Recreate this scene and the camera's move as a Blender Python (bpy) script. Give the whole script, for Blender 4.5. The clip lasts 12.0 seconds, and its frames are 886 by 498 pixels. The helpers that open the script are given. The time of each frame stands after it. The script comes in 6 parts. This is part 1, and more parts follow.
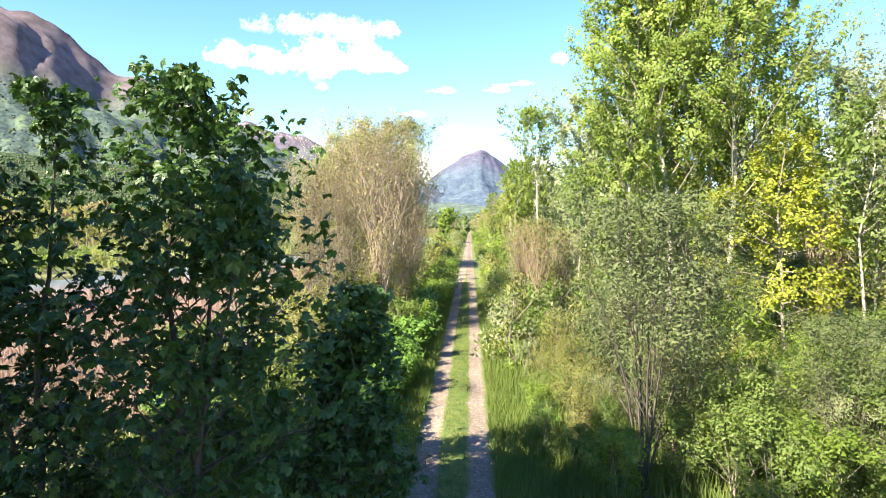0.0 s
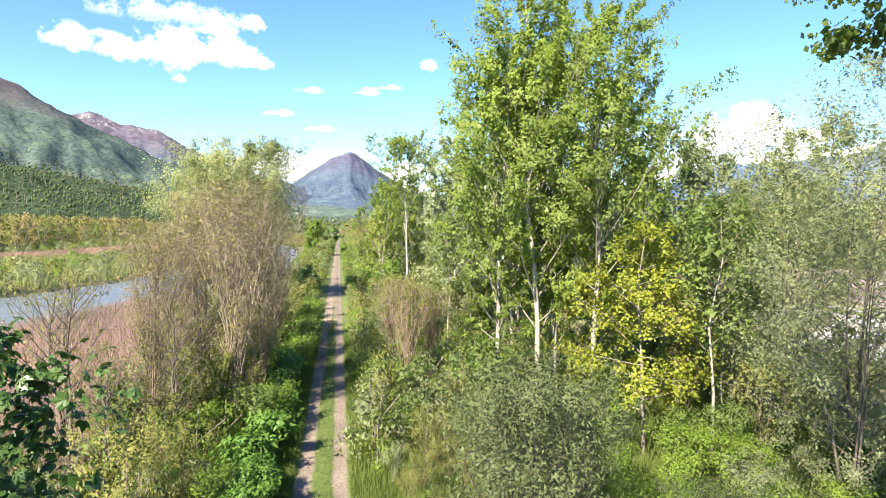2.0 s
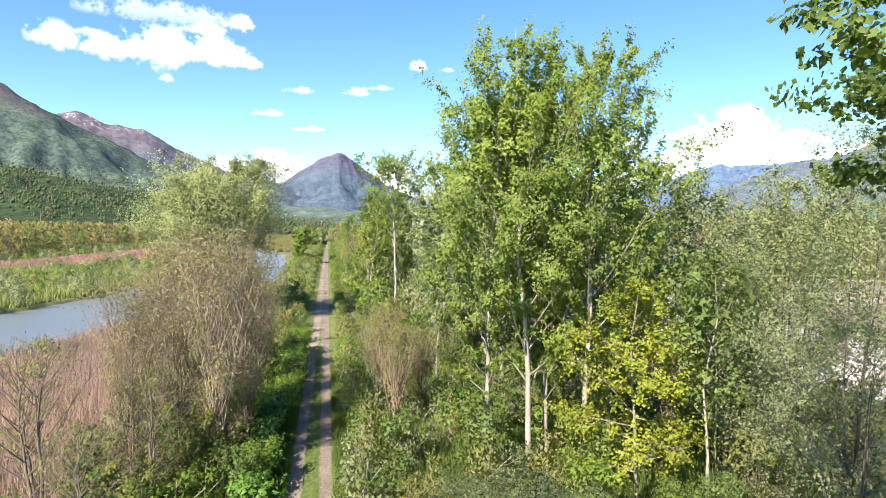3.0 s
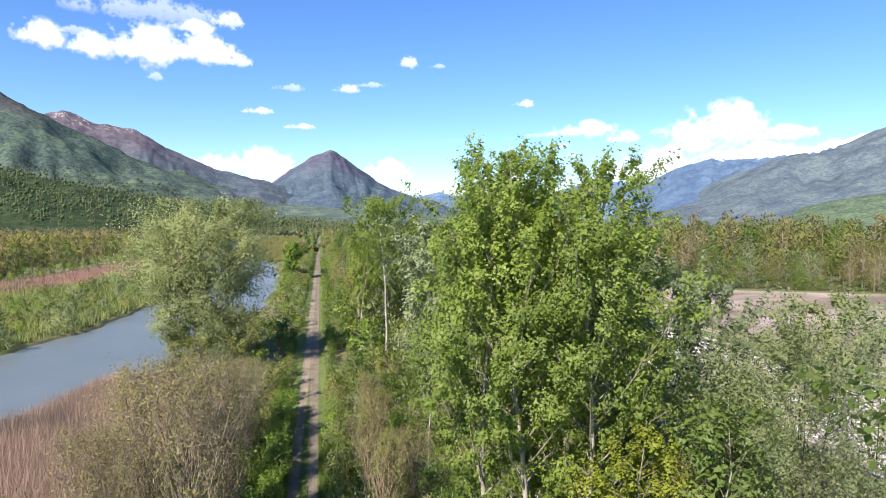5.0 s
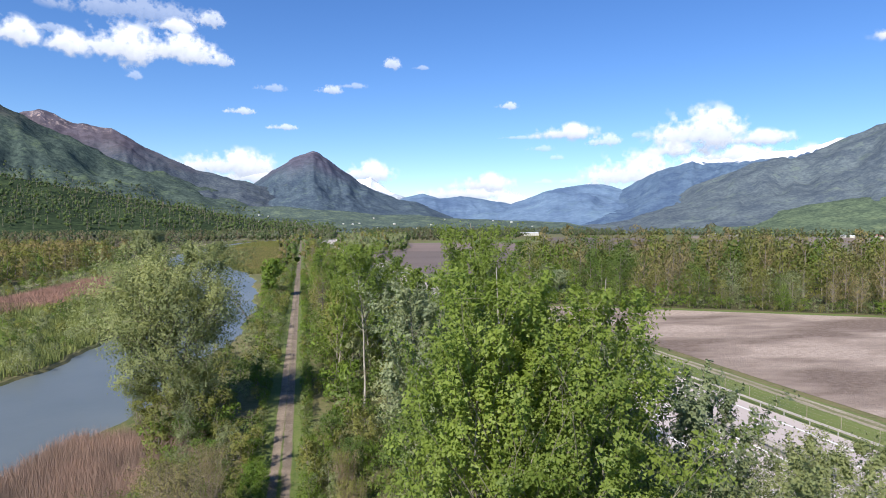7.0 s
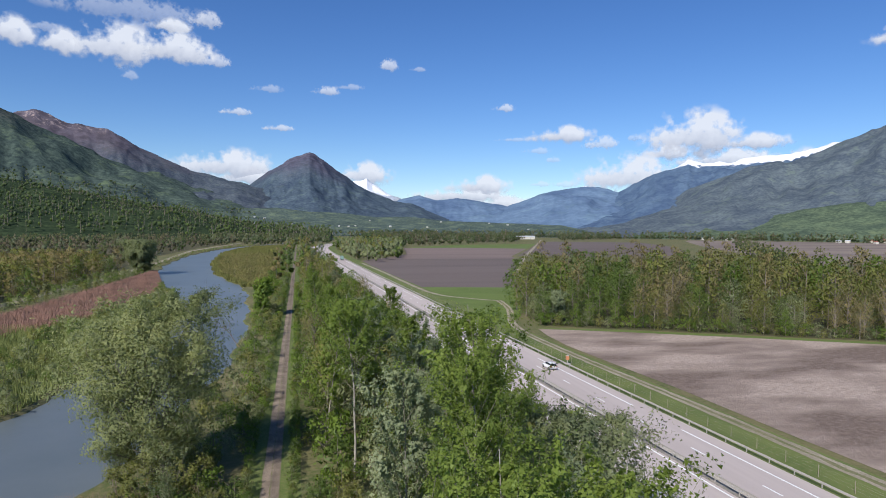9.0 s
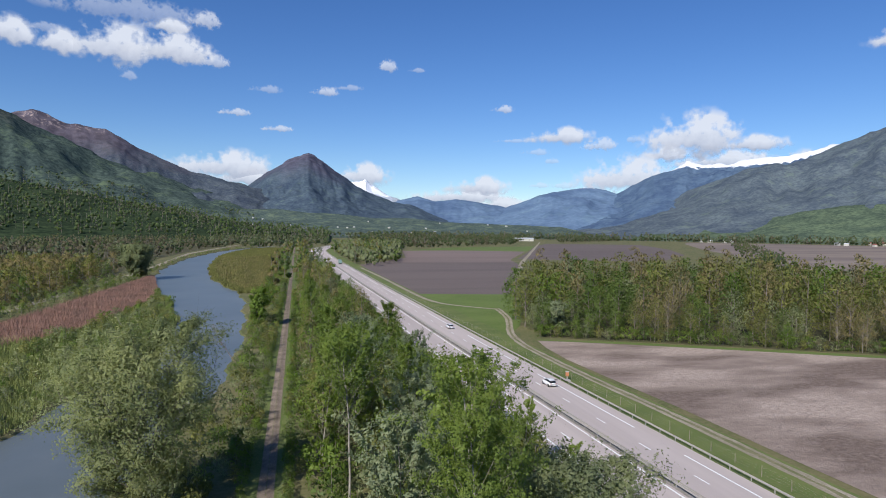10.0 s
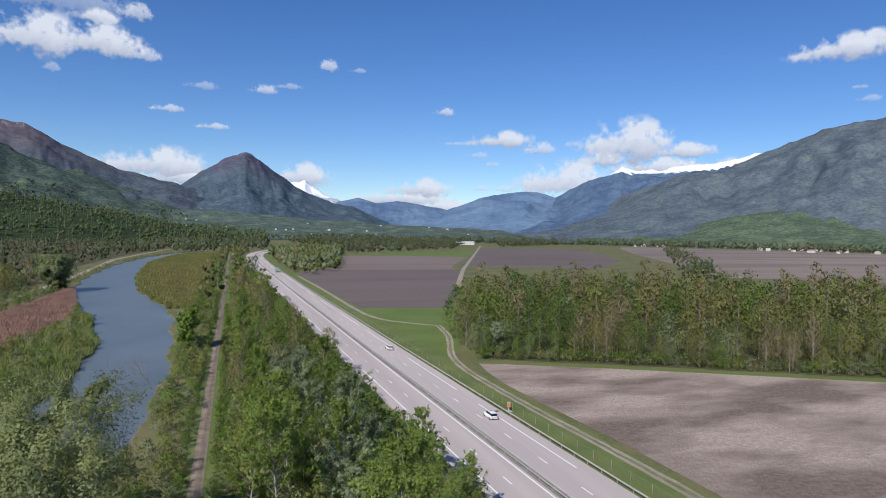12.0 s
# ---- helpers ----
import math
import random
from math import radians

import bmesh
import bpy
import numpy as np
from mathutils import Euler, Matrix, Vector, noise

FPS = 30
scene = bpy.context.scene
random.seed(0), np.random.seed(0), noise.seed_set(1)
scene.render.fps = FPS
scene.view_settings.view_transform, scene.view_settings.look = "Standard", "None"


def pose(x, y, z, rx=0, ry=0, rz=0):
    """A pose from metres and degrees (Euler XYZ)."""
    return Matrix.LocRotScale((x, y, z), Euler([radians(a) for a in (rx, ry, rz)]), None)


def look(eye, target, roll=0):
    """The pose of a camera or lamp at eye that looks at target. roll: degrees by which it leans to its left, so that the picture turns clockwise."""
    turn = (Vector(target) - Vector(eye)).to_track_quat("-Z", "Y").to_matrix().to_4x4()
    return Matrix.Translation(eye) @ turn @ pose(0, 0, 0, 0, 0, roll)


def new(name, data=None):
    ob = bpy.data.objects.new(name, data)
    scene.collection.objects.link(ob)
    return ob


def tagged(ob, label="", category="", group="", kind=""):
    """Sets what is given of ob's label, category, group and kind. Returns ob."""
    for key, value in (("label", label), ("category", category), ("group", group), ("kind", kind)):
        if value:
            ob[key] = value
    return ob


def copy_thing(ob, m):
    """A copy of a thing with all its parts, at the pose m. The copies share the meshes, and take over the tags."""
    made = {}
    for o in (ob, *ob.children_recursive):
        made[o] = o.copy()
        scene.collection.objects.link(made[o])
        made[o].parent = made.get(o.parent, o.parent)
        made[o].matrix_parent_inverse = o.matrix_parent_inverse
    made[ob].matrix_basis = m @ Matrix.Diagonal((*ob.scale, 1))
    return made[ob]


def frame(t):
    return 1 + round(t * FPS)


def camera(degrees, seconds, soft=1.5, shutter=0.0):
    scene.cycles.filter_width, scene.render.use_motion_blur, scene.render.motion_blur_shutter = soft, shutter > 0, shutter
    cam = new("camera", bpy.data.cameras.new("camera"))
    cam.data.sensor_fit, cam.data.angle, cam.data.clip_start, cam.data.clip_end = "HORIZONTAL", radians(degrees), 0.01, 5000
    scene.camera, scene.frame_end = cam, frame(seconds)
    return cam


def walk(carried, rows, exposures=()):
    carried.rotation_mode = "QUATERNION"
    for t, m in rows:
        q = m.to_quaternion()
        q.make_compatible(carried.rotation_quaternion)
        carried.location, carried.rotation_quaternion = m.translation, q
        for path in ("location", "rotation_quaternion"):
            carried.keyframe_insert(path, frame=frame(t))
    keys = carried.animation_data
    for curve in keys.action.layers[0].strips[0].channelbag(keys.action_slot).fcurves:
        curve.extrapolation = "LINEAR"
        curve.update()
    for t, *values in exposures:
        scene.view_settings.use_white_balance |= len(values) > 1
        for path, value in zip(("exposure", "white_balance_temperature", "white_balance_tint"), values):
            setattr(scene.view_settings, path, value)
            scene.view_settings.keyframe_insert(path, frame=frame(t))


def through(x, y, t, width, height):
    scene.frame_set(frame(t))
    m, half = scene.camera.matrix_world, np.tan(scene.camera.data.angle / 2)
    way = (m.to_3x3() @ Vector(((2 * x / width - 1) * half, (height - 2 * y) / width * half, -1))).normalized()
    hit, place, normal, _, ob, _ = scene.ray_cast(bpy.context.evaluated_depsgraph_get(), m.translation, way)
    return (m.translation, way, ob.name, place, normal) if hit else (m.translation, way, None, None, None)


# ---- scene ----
cam = camera(71.3, 12.0, soft=1.0)
METRES, EYE, TILT, LEAN, TURN = 38.0, 6.5, -2.2, 0.0, 2.5
ROWS = [
    (0.0, 0.0, 0.0, 0.0, 0.0, 0.0, -0.0),
    (0.5, 0.0013, 0.0119, 0.0257, -1.3, 0.07, -0.08),
    (1.0, 0.0024, 0.0234, 0.0505, -4.6, 0.12, -0.15),
    (1.5, 0.0039, 0.033, 0.0719, -10.04, 0.2, -0.13),
    (2.0, 0.0058, 0.044, 0.0988, -12.09, 0.28, -0.16),
    (2.5, 0.0081, 0.0541, 0.1296, -12.79, 0.3, -0.19),
    (3.0, 0.0111, 0.0642, 0.1665, -13.09, 0.33, -0.19),
    (5.0, 0.0285, 0.1203, 0.3281, -13.74, -0.06, 0.4),
    (5.5, 0.0345, 0.1378, 0.364, -14.71, -0.04, 0.39),
    (6.0, 0.0418, 0.1595, 0.4016, -15.05, -0.02, 0.37),
    (6.5, 0.0492, 0.1814, 0.4373, -15.24, -0.01, 0.34),
    (7.0, 0.0563, 0.206, 0.4776, -15.3, 0.01, 0.29),
    (9.0, 0.0849, 0.3016, 0.6378, -15.67, 0.11, 0.04),
    (9.5, 0.0926, 0.326, 0.6748, -15.73, 0.14, -0.02),
    (10.0, 0.102, 0.3524, 0.7167, -15.79, 0.17, -0.09),
    (10.5, 0.1109, 0.3786, 0.7545, -16.13, 0.19, -0.16),
    (11.0, 0.1202, 0.4045, 0.7937, -18.4, 0.22, -0.2),
    (11.5, 0.1298, 0.4281, 0.8301, -20.41, 0.26, -0.22),
    (12.0, 0.1417, 0.4558, 0.8709, -21.24, 0.31, -0.28),
]
walk(cam, [(t, pose(0, 0, EYE, TILT, LEAN, TURN) @ pose(METRES * x, METRES * y, METRES * z, 90 + pitch, roll, yaw)) for t, x, y, z, yaw, pitch, roll in ROWS],
     [(0.0, 2.3, 6950, 10), (1.0, 2.1, 6900, 10), (2.0, 1.9, 6700, 10), (3.0, 1.65, 6600, 10), (5.0, 1.17, 6400, 10), (7.0, 0.67, 6200, 10), (9.0, 0.2, 6050, 10), (12.0, 0.1, 5980, 10)])

# ---- daylight: spring sun from behind on the left, blue sky ----
SUN_AZIMUTH, SUN_HEIGHT = 221.0, 39.0
sun_way = Vector((math.sin(radians(SUN_AZIMUTH)) * math.cos(radians(SUN_HEIGHT)),
                  math.cos(radians(SUN_AZIMUTH)) * math.cos(radians(SUN_HEIGHT)), math.sin(radians(SUN_HEIGHT))))
sun = new("sun", bpy.data.lights.new("sun", "SUN"))
sun.data.energy, sun.data.angle, sun.data.color = 4.8, radians(0.5), (1.0, 0.915, 0.785)
sun.matrix_basis = look(sun_way * 300, (0, 0, 0))
world = bpy.data.worlds.new("sky")
scene.world = world
world.use_nodes = True
sky = world.node_tree.nodes.new("ShaderNodeTexSky")
sky.sky_type, sky.sun_disc = "NISHITA", False
sky.sun_elevation, sky.sun_rotation = radians(SUN_HEIGHT), radians(SUN_AZIMUTH)
sky.altitude, sky.air_density, sky.dust_density, sky.ozone_density = 600, 1.0, 0.1, 4.0
deep = world.node_tree.nodes.new("ShaderNodeHueSaturation")
deep.inputs["Hue"].default_value, deep.inputs["Saturation"].default_value = 0.510, 1.19
world.node_tree.links.new(sky.outputs[0], deep.inputs["Color"])
world.node_tree.links.new(deep.outputs[0], world.node_tree.nodes["Background"].inputs[0])
world.node_tree.nodes["Background"].inputs[1].default_value = 0.097

# ---- materials ----
def nodes_of(name):
    m = bpy.data.materials.new(name)
    m.use_nodes = True
    t = m.node_tree
    return m, t, t.nodes["Principled BSDF"], t.nodes["Material Output"]


def link(t, a, b):
    t.links.new(a, b)


def noise_node(t, scale, detail=5.0, rough=0.6, stretch=None, coords="Position"):
    n = t.nodes.new("ShaderNodeTexNoise")
    n.inputs["Scale"].default_value, n.inputs["Detail"].default_value, n.inputs["Roughness"].default_value = scale, detail, rough
    if coords == "Position":
        src = t.nodes.new("ShaderNodeNewGeometry").outputs["Position"]
    else:
        src = t.nodes.new("ShaderNodeTexCoord").outputs["Object"]
    if stretch:
        mp = t.nodes.new("ShaderNodeMapping")
        mp.inputs["Rotation"].default_value = (0, 0, radians(stretch[3]))
        mp.inputs["Scale"].default_value = stretch[:3]
        link(t, src, mp.inputs["Vector"])
        src = mp.outputs[0]
    link(t, src, n.inputs["Vector"])
    return n.outputs["Fac"]


def ramp(t, fac, stops):
    r = t.nodes.new("ShaderNodeValToRGB")
    e = r.color_ramp.elements
    while len(e) < len(stops):
        e.new(0.5)
    for k, (p, c) in enumerate(stops):
        e[k].position, e[k].color = p, (*c, 1)
    link(t, fac, r.inputs[0])
    return r.outputs[0]


def mixed(t, fac, a, b, how="MIX"):
    m = t.nodes.new("ShaderNodeMix")
    m.data_type, m.blend_type = "RGBA", how
    for socket, v in ((m.inputs[0], fac), (m.inputs[6], a), (m.inputs[7], b)):
        if isinstance(v, (int, float)):
            socket.default_value = v
        elif isinstance(v, tuple):
            socket.default_value = (*v, 1)
        else:
            link(t, v, socket)
    return m.outputs[2]


def maths(t, op, a, b=0.0, c=0.0, clamp=False):
    m = t.nodes.new("ShaderNodeMath")
    m.operation, m.use_clamp = op, clamp
    for k, v in enumerate((a, b, c)):
        if isinstance(v, (int, float)):
            m.inputs[k].default_value = v
        else:
            link(t, v, m.inputs[k])
    return m.outputs[0]


def bumped(t, bsdf, fac, strength, distance):
    b = t.nodes.new("ShaderNodeBump")
    b.inputs["Strength"].default_value, b.inputs["Distance"].default_value = strength, distance
    link(t, fac, b.inputs["Height"])
    link(t, b.outputs[0], bsdf.inputs["Normal"])


def earth(name, a, b, c, big, small, rough=0.95, bump=0.4, depth=0.05, stretch=None, spec=0.2):
    """Two scales of noise over three colours, with relief: soils, grass, gravel, asphalt."""
    m, t, p, _ = nodes_of(name)
    n1 = noise_node(t, big, 4, 0.6, stretch)
    n2 = noise_node(t, small, 6, 0.7)
    base = ramp(t, n1, [(0.40, a), (0.60, b)])
    link(t, mixed(t, ramp(t, n2, [(0.42, (0, 0, 0)), (0.72, (1, 1, 1))]), base, c), p.inputs["Base Color"])
    p.inputs["Roughness"].default_value = rough
    p.inputs["Specular IOR Level"].default_value = spec
    bumped(t, p, n2, bump, depth)
    return m


def plain(name, colour, rough=0.5, metal=0.0, wear=0.12):
    m, t, p, _ = nodes_of(name)
    n = noise_node(t, 9.0, 4, 0.6, coords="Object")
    dark = tuple(v * (1 - 2 * wear) for v in colour)
    link(t, ramp(t, n, [(0.35, dark), (0.65, colour)]), p.inputs["Base Color"])
    p.inputs["Roughness"].default_value, p.inputs["Metallic"].default_value = rough, metal
    return m


def leafy(name, a, b, through=0.35, rough=0.55, spec=0.3):
    """Leaves: each its own shade between a and b, some light passing through."""
    m, t, p, out = nodes_of(name)
    g = t.nodes.new("ShaderNodeNewGeometry")
    o = t.nodes.new("ShaderNodeObjectInfo")
    f = maths(t, "ADD", maths(t, "MULTIPLY", g.outputs["Random Per Island"], 0.22), maths(t, "MULTIPLY", o.outputs["Random"], 0.45))
    f = maths(t, "ADD", f, maths(t, "MULTIPLY", noise_node(t, 0.11, 2, 0.5), 0.3))
    col = mixed(t, f, a, b)
    col = mixed(t, 1.0, col, ramp(t, noise_node(t, 0.14, 3, 0.6), [(0.32, (0.66, 0.70, 0.66)), (0.68, (1.22, 1.16, 1.05))]), "MULTIPLY")
    link(t, col, p.inputs["Base Color"])
    p.inputs["Roughness"].default_value, p.inputs["Specular IOR Level"].default_value = rough, spec
    tr = t.nodes.new("ShaderNodeBsdfTranslucent")
    link(t, mixed(t, 1.0, col, (1.06, 1.12, 0.75), "MULTIPLY"), tr.inputs["Color"])
    mx = t.nodes.new("ShaderNodeMixShader")
    mx.inputs[0].default_value = through
    link(t, p.outputs[0], mx.inputs[1])
    link(t, tr.outputs[0], mx.inputs[2])
    link(t, mx.outputs[0], out.inputs["Surface"])
    return m


def bark(name, a, b, scale=6.0):
    m, t, p, _ = nodes_of(name)
    n = noise_node(t, scale, 5, 0.7, (1, 1, 0.25, 0), coords="Object")
    link(t, ramp(t, n, [(0.35, a), (0.62, b)]), p.inputs["Base Color"])
    p.inputs["Roughness"].default_value = 0.9
    bumped(t, p, n, 0.5, 0.03)
    return m


GRASS = earth("meadow grass", (0.078, 0.122, 0.03), (0.13, 0.17, 0.046), (0.185, 0.18, 0.075), 0.08, 2.5)
SCRUB = earth("rank grass and litter", (0.075, 0.10, 0.03), (0.15, 0.14, 0.06), (0.20, 0.17, 0.09), 0.05, 1.2, depth=0.15)
MEADOW = earth("mown meadow", (0.095, 0.145, 0.03), (0.125, 0.18, 0.042), (0.15, 0.165, 0.06), 0.04, 0.9)
LANE = earth("pale farm lane", (0.29, 0.245, 0.19), (0.40, 0.345, 0.28), (0.20, 0.19, 0.10), 0.15, 3.0)
FIELD = earth("dry tilled soil", (0.155, 0.115, 0.092), (0.43, 0.345, 0.285), (0.26, 0.20, 0.165), 0.05, 0.9, bump=1.0, depth=0.3, stretch=(0.5, 1.15, 1, 26))
FIELD_DARK = earth("dark tilled soil", (0.115, 0.092, 0.085), (0.15, 0.12, 0.108), (0.17, 0.135, 0.12), 0.012, 1.0, bump=0.5, depth=0.1, stretch=(0.3, 1.5, 1, 0))
FIELD_PINK = earth("drier tilled soil", (0.165, 0.125, 0.11), (0.205, 0.155, 0.135), (0.22, 0.17, 0.15), 0.012, 1.0, bump=0.4, depth=0.1, stretch=(0.3, 1.5, 1, 0))
FIELD_FAR = earth("far tilled soil", (0.17, 0.135, 0.12), (0.26, 0.21, 0.17), (0.21, 0.17, 0.14), 0.006, 0.05, bump=0.1, stretch=(0.4, 2.0, 1, -55))
ASPHALT = earth("worn asphalt", (0.43, 0.37, 0.345), (0.51, 0.443, 0.412), (0.47, 0.408, 0.378), 0.06, 14.0, rough=0.85, bump=0.15, depth=0.01, stretch=(3, 0.1, 1, 0))
MEDIAN = earth("grey median gravel", (0.22, 0.20, 0.175), (0.32, 0.285, 0.255), (0.17, 0.165, 0.12), 0.3, 4.0)
PAINT = plain("road paint", (0.82, 0.82, 0.80), 0.6, wear=0.05)
STEEL = plain("galvanised steel", (0.50, 0.47, 0.43), 0.6, 0.25)
CONCRETE = plain("grey concrete", (0.45, 0.43, 0.40), 0.85)
REED_RED = leafy("dry pinkish reeds", (0.25, 0.145, 0.125), (0.40, 0.255, 0.225), 0.25, 0.8, 0.1)
REED_PALE = leafy("dry pale reeds", (0.30, 0.205, 0.185), (0.47, 0.35, 0.315), 0.25, 0.8, 0.1)
REED_GREEN = leafy("young reeds", (0.15, 0.20, 0.07), (0.30, 0.32, 0.13), 0.3, 0.8, 0.1)
REED_OLIVE = leafy("olive sedge", (0.14, 0.155, 0.05), (0.24, 0.235, 0.09), 0.3, 0.8, 0.1)
BLADE = leafy("grass blades", (0.09, 0.145, 0.033), (0.185, 0.24, 0.07), 0.42, 0.6, 0.2)
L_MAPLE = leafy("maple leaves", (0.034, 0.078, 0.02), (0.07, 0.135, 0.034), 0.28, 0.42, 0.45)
L_POPLAR = leafy("poplar leaves", (0.17, 0.24, 0.05), (0.295, 0.37, 0.09), 0.54, 0.5, 0.3)
L_SILVER = leafy("silvery poplar leaves", (0.20, 0.245, 0.145), (0.33, 0.375, 0.24), 0.46, 0.6, 0.2)
L_WILLOW = leafy("grey-green willow leaves", (0.175, 0.21, 0.108), (0.325, 0.36, 0.20), 0.46, 0.55, 0.3)
L_YELLOW = leafy("fresh yellow leaves", (0.19, 0.225, 0.026), (0.30, 0.325, 0.045), 0.4, 0.5, 0.25)
L_GREEN = leafy("spring green leaves", (0.12, 0.185, 0.045), (0.21, 0.28, 0.08), 0.53, 0.5, 0.3)
L_BRIGHT = leafy("bright new leaves", (0.145, 0.23, 0.036), (0.245, 0.335, 0.068), 0.52, 0.5, 0.3)
L_BUD = leafy("brown buds and catkins", (0.245, 0.20, 0.105), (0.36, 0.31, 0.165), 0.46, 0.8, 0.1)
L_OLIVE = leafy("half-open olive leaves", (0.185, 0.20, 0.062), (0.29, 0.295, 0.105), 0.46, 0.7, 0.15)
L_DARK = leafy("dark conifer and beech leaves", (0.085, 0.125, 0.05), (0.15, 0.205, 0.08), 0.45, 0.6, 0.2)
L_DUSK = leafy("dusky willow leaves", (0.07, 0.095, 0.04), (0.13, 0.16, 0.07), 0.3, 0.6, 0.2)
# Two leaf colours with distance haze painted in, for the valley's slope.
L_HAZE = leafy("slope woods tinted for haze", (0.075, 0.105, 0.065), (0.115, 0.15, 0.09), 0.45, 0.8, 0.0)
L_HAZE2 = leafy("fresh slope woods tinted for haze", (0.10, 0.14, 0.07), (0.145, 0.185, 0.095), 0.45, 0.8, 0.0)
LITTER = earth("wood floor of leaf litter", (0.06, 0.055, 0.03), (0.10, 0.085, 0.05), (0.09, 0.10, 0.035), 0.1, 0.8)
L_RIVER = leafy("pale willow leaves", (0.235, 0.27, 0.125), (0.40, 0.43, 0.22), 0.48, 0.6, 0.2)
L_TWIG = leafy("brown buds on twigs", (0.20, 0.18, 0.085), (0.335, 0.305, 0.155), 0.4, 0.8, 0.1)
L_NETTLE = leafy("dark lush herbs", (0.07, 0.15, 0.028), (0.14, 0.26, 0.045), 0.3, 0.5, 0.3)
B_GREY = bark("grey bark", (0.16, 0.13, 0.10), (0.30, 0.26, 0.21))
B_PALE = bark("pale poplar bark", (0.18, 0.16, 0.125), (0.38, 0.35, 0.295), 3.0)
B_BROWN = bark("brown twigs", (0.17, 0.115, 0.075), (0.33, 0.25, 0.18))
B_TAN = bark("tan twigs", (0.18, 0.138, 0.10), (0.33, 0.265, 0.20))
B_LIMB = bark("greenish limb bark", (0.13, 0.12, 0.085), (0.26, 0.24, 0.17))
B_TWIG = bark("dull dark twigs", (0.085, 0.066, 0.05), (0.18, 0.145, 0.11))
B_DARK = bark("dark bark", (0.05, 0.042, 0.035), (0.11, 0.09, 0.07))


def water_mat():
    m, t, p, _ = nodes_of("turbid river water")
    n = noise_node(t, 0.03, 4, 0.6)
    link(t, ramp(t, n, [(0.35, (0.10, 0.122, 0.132)), (0.65, (0.135, 0.155, 0.165))]), p.inputs["Base Color"])
    p.inputs["Roughness"].default_value = 0.32
    p.inputs["Specular IOR Level"].default_value = 0.35
    p.inputs["IOR"].default_value = 1.33
    bumped(t, p, noise_node(t, 1.1, 4, 0.65, (1, 0.5, 1, 20)), 0.25, 0.06)
    return m


def track_mat():
    """Worn wheel ruts of gravel that fray into the grass beside and between them."""
    m, t, p, _ = nodes_of("two-rut track")
    g = t.nodes.new("ShaderNodeNewGeometry")
    s = t.nodes.new("ShaderNodeSeparateXYZ")
    link(t, g.outputs["Position"], s.inputs[0])
    slow, fine, grit = noise_node(t, 0.35, 3, 0.6), noise_node(t, 3.5, 5, 0.7), noise_node(t, 11.0, 5, 0.7)
    x = maths(t, "ADD", s.outputs[0], maths(t, "ADD", 0.45, maths(t, "MULTIPLY", maths(t, "SUBTRACT", slow, 0.5), 0.35)))
    off = maths(t, "ABSOLUTE", maths(t, "SUBTRACT", maths(t, "ABSOLUTE", x), 0.72))
    worn = maths(t, "SUBTRACT", 0.37, maths(t, "ADD", off, maths(t, "MULTIPLY", maths(t, "SUBTRACT", fine, 0.5), 0.55)))
    far = maths(t, "MULTIPLY", maths(t, "SUBTRACT", s.outputs[1], 38.0), 0.02, clamp=True)
    worn = maths(t, "ADD", worn, maths(t, "MULTIPLY", maths(t, "MULTIPLY", maths(t, "LESS_THAN", maths(t, "ABSOLUTE", x), 0.72), far), 0.42))
    f = maths(t, "MULTIPLY", worn, 7.0, clamp=True)
    grass = ramp(t, fine, [(0.35, (0.055, 0.10, 0.022)), (0.65, (0.15, 0.17, 0.055))])
    gravel = ramp(t, grit, [(0.30, (0.13, 0.103, 0.08)), (0.52, (0.245, 0.20, 0.16)), (0.72, (0.38, 0.32, 0.265))])
    gravel = mixed(t, 1.0, gravel, ramp(t, slow, [(0.35, (0.72, 0.70, 0.68)), (0.65, (1.1, 1.08, 1.05))]), "MULTIPLY")
    link(t, mixed(t, f, grass, gravel), p.inputs["Base Color"])
    p.inputs["Roughness"].default_value, p.inputs["Specular IOR Level"].default_value = 0.95, 0.15
    bumped(t, p, grit, 0.8, 0.05)
    return m


TRACK_MAT = track_mat()
WATER = water_mat()


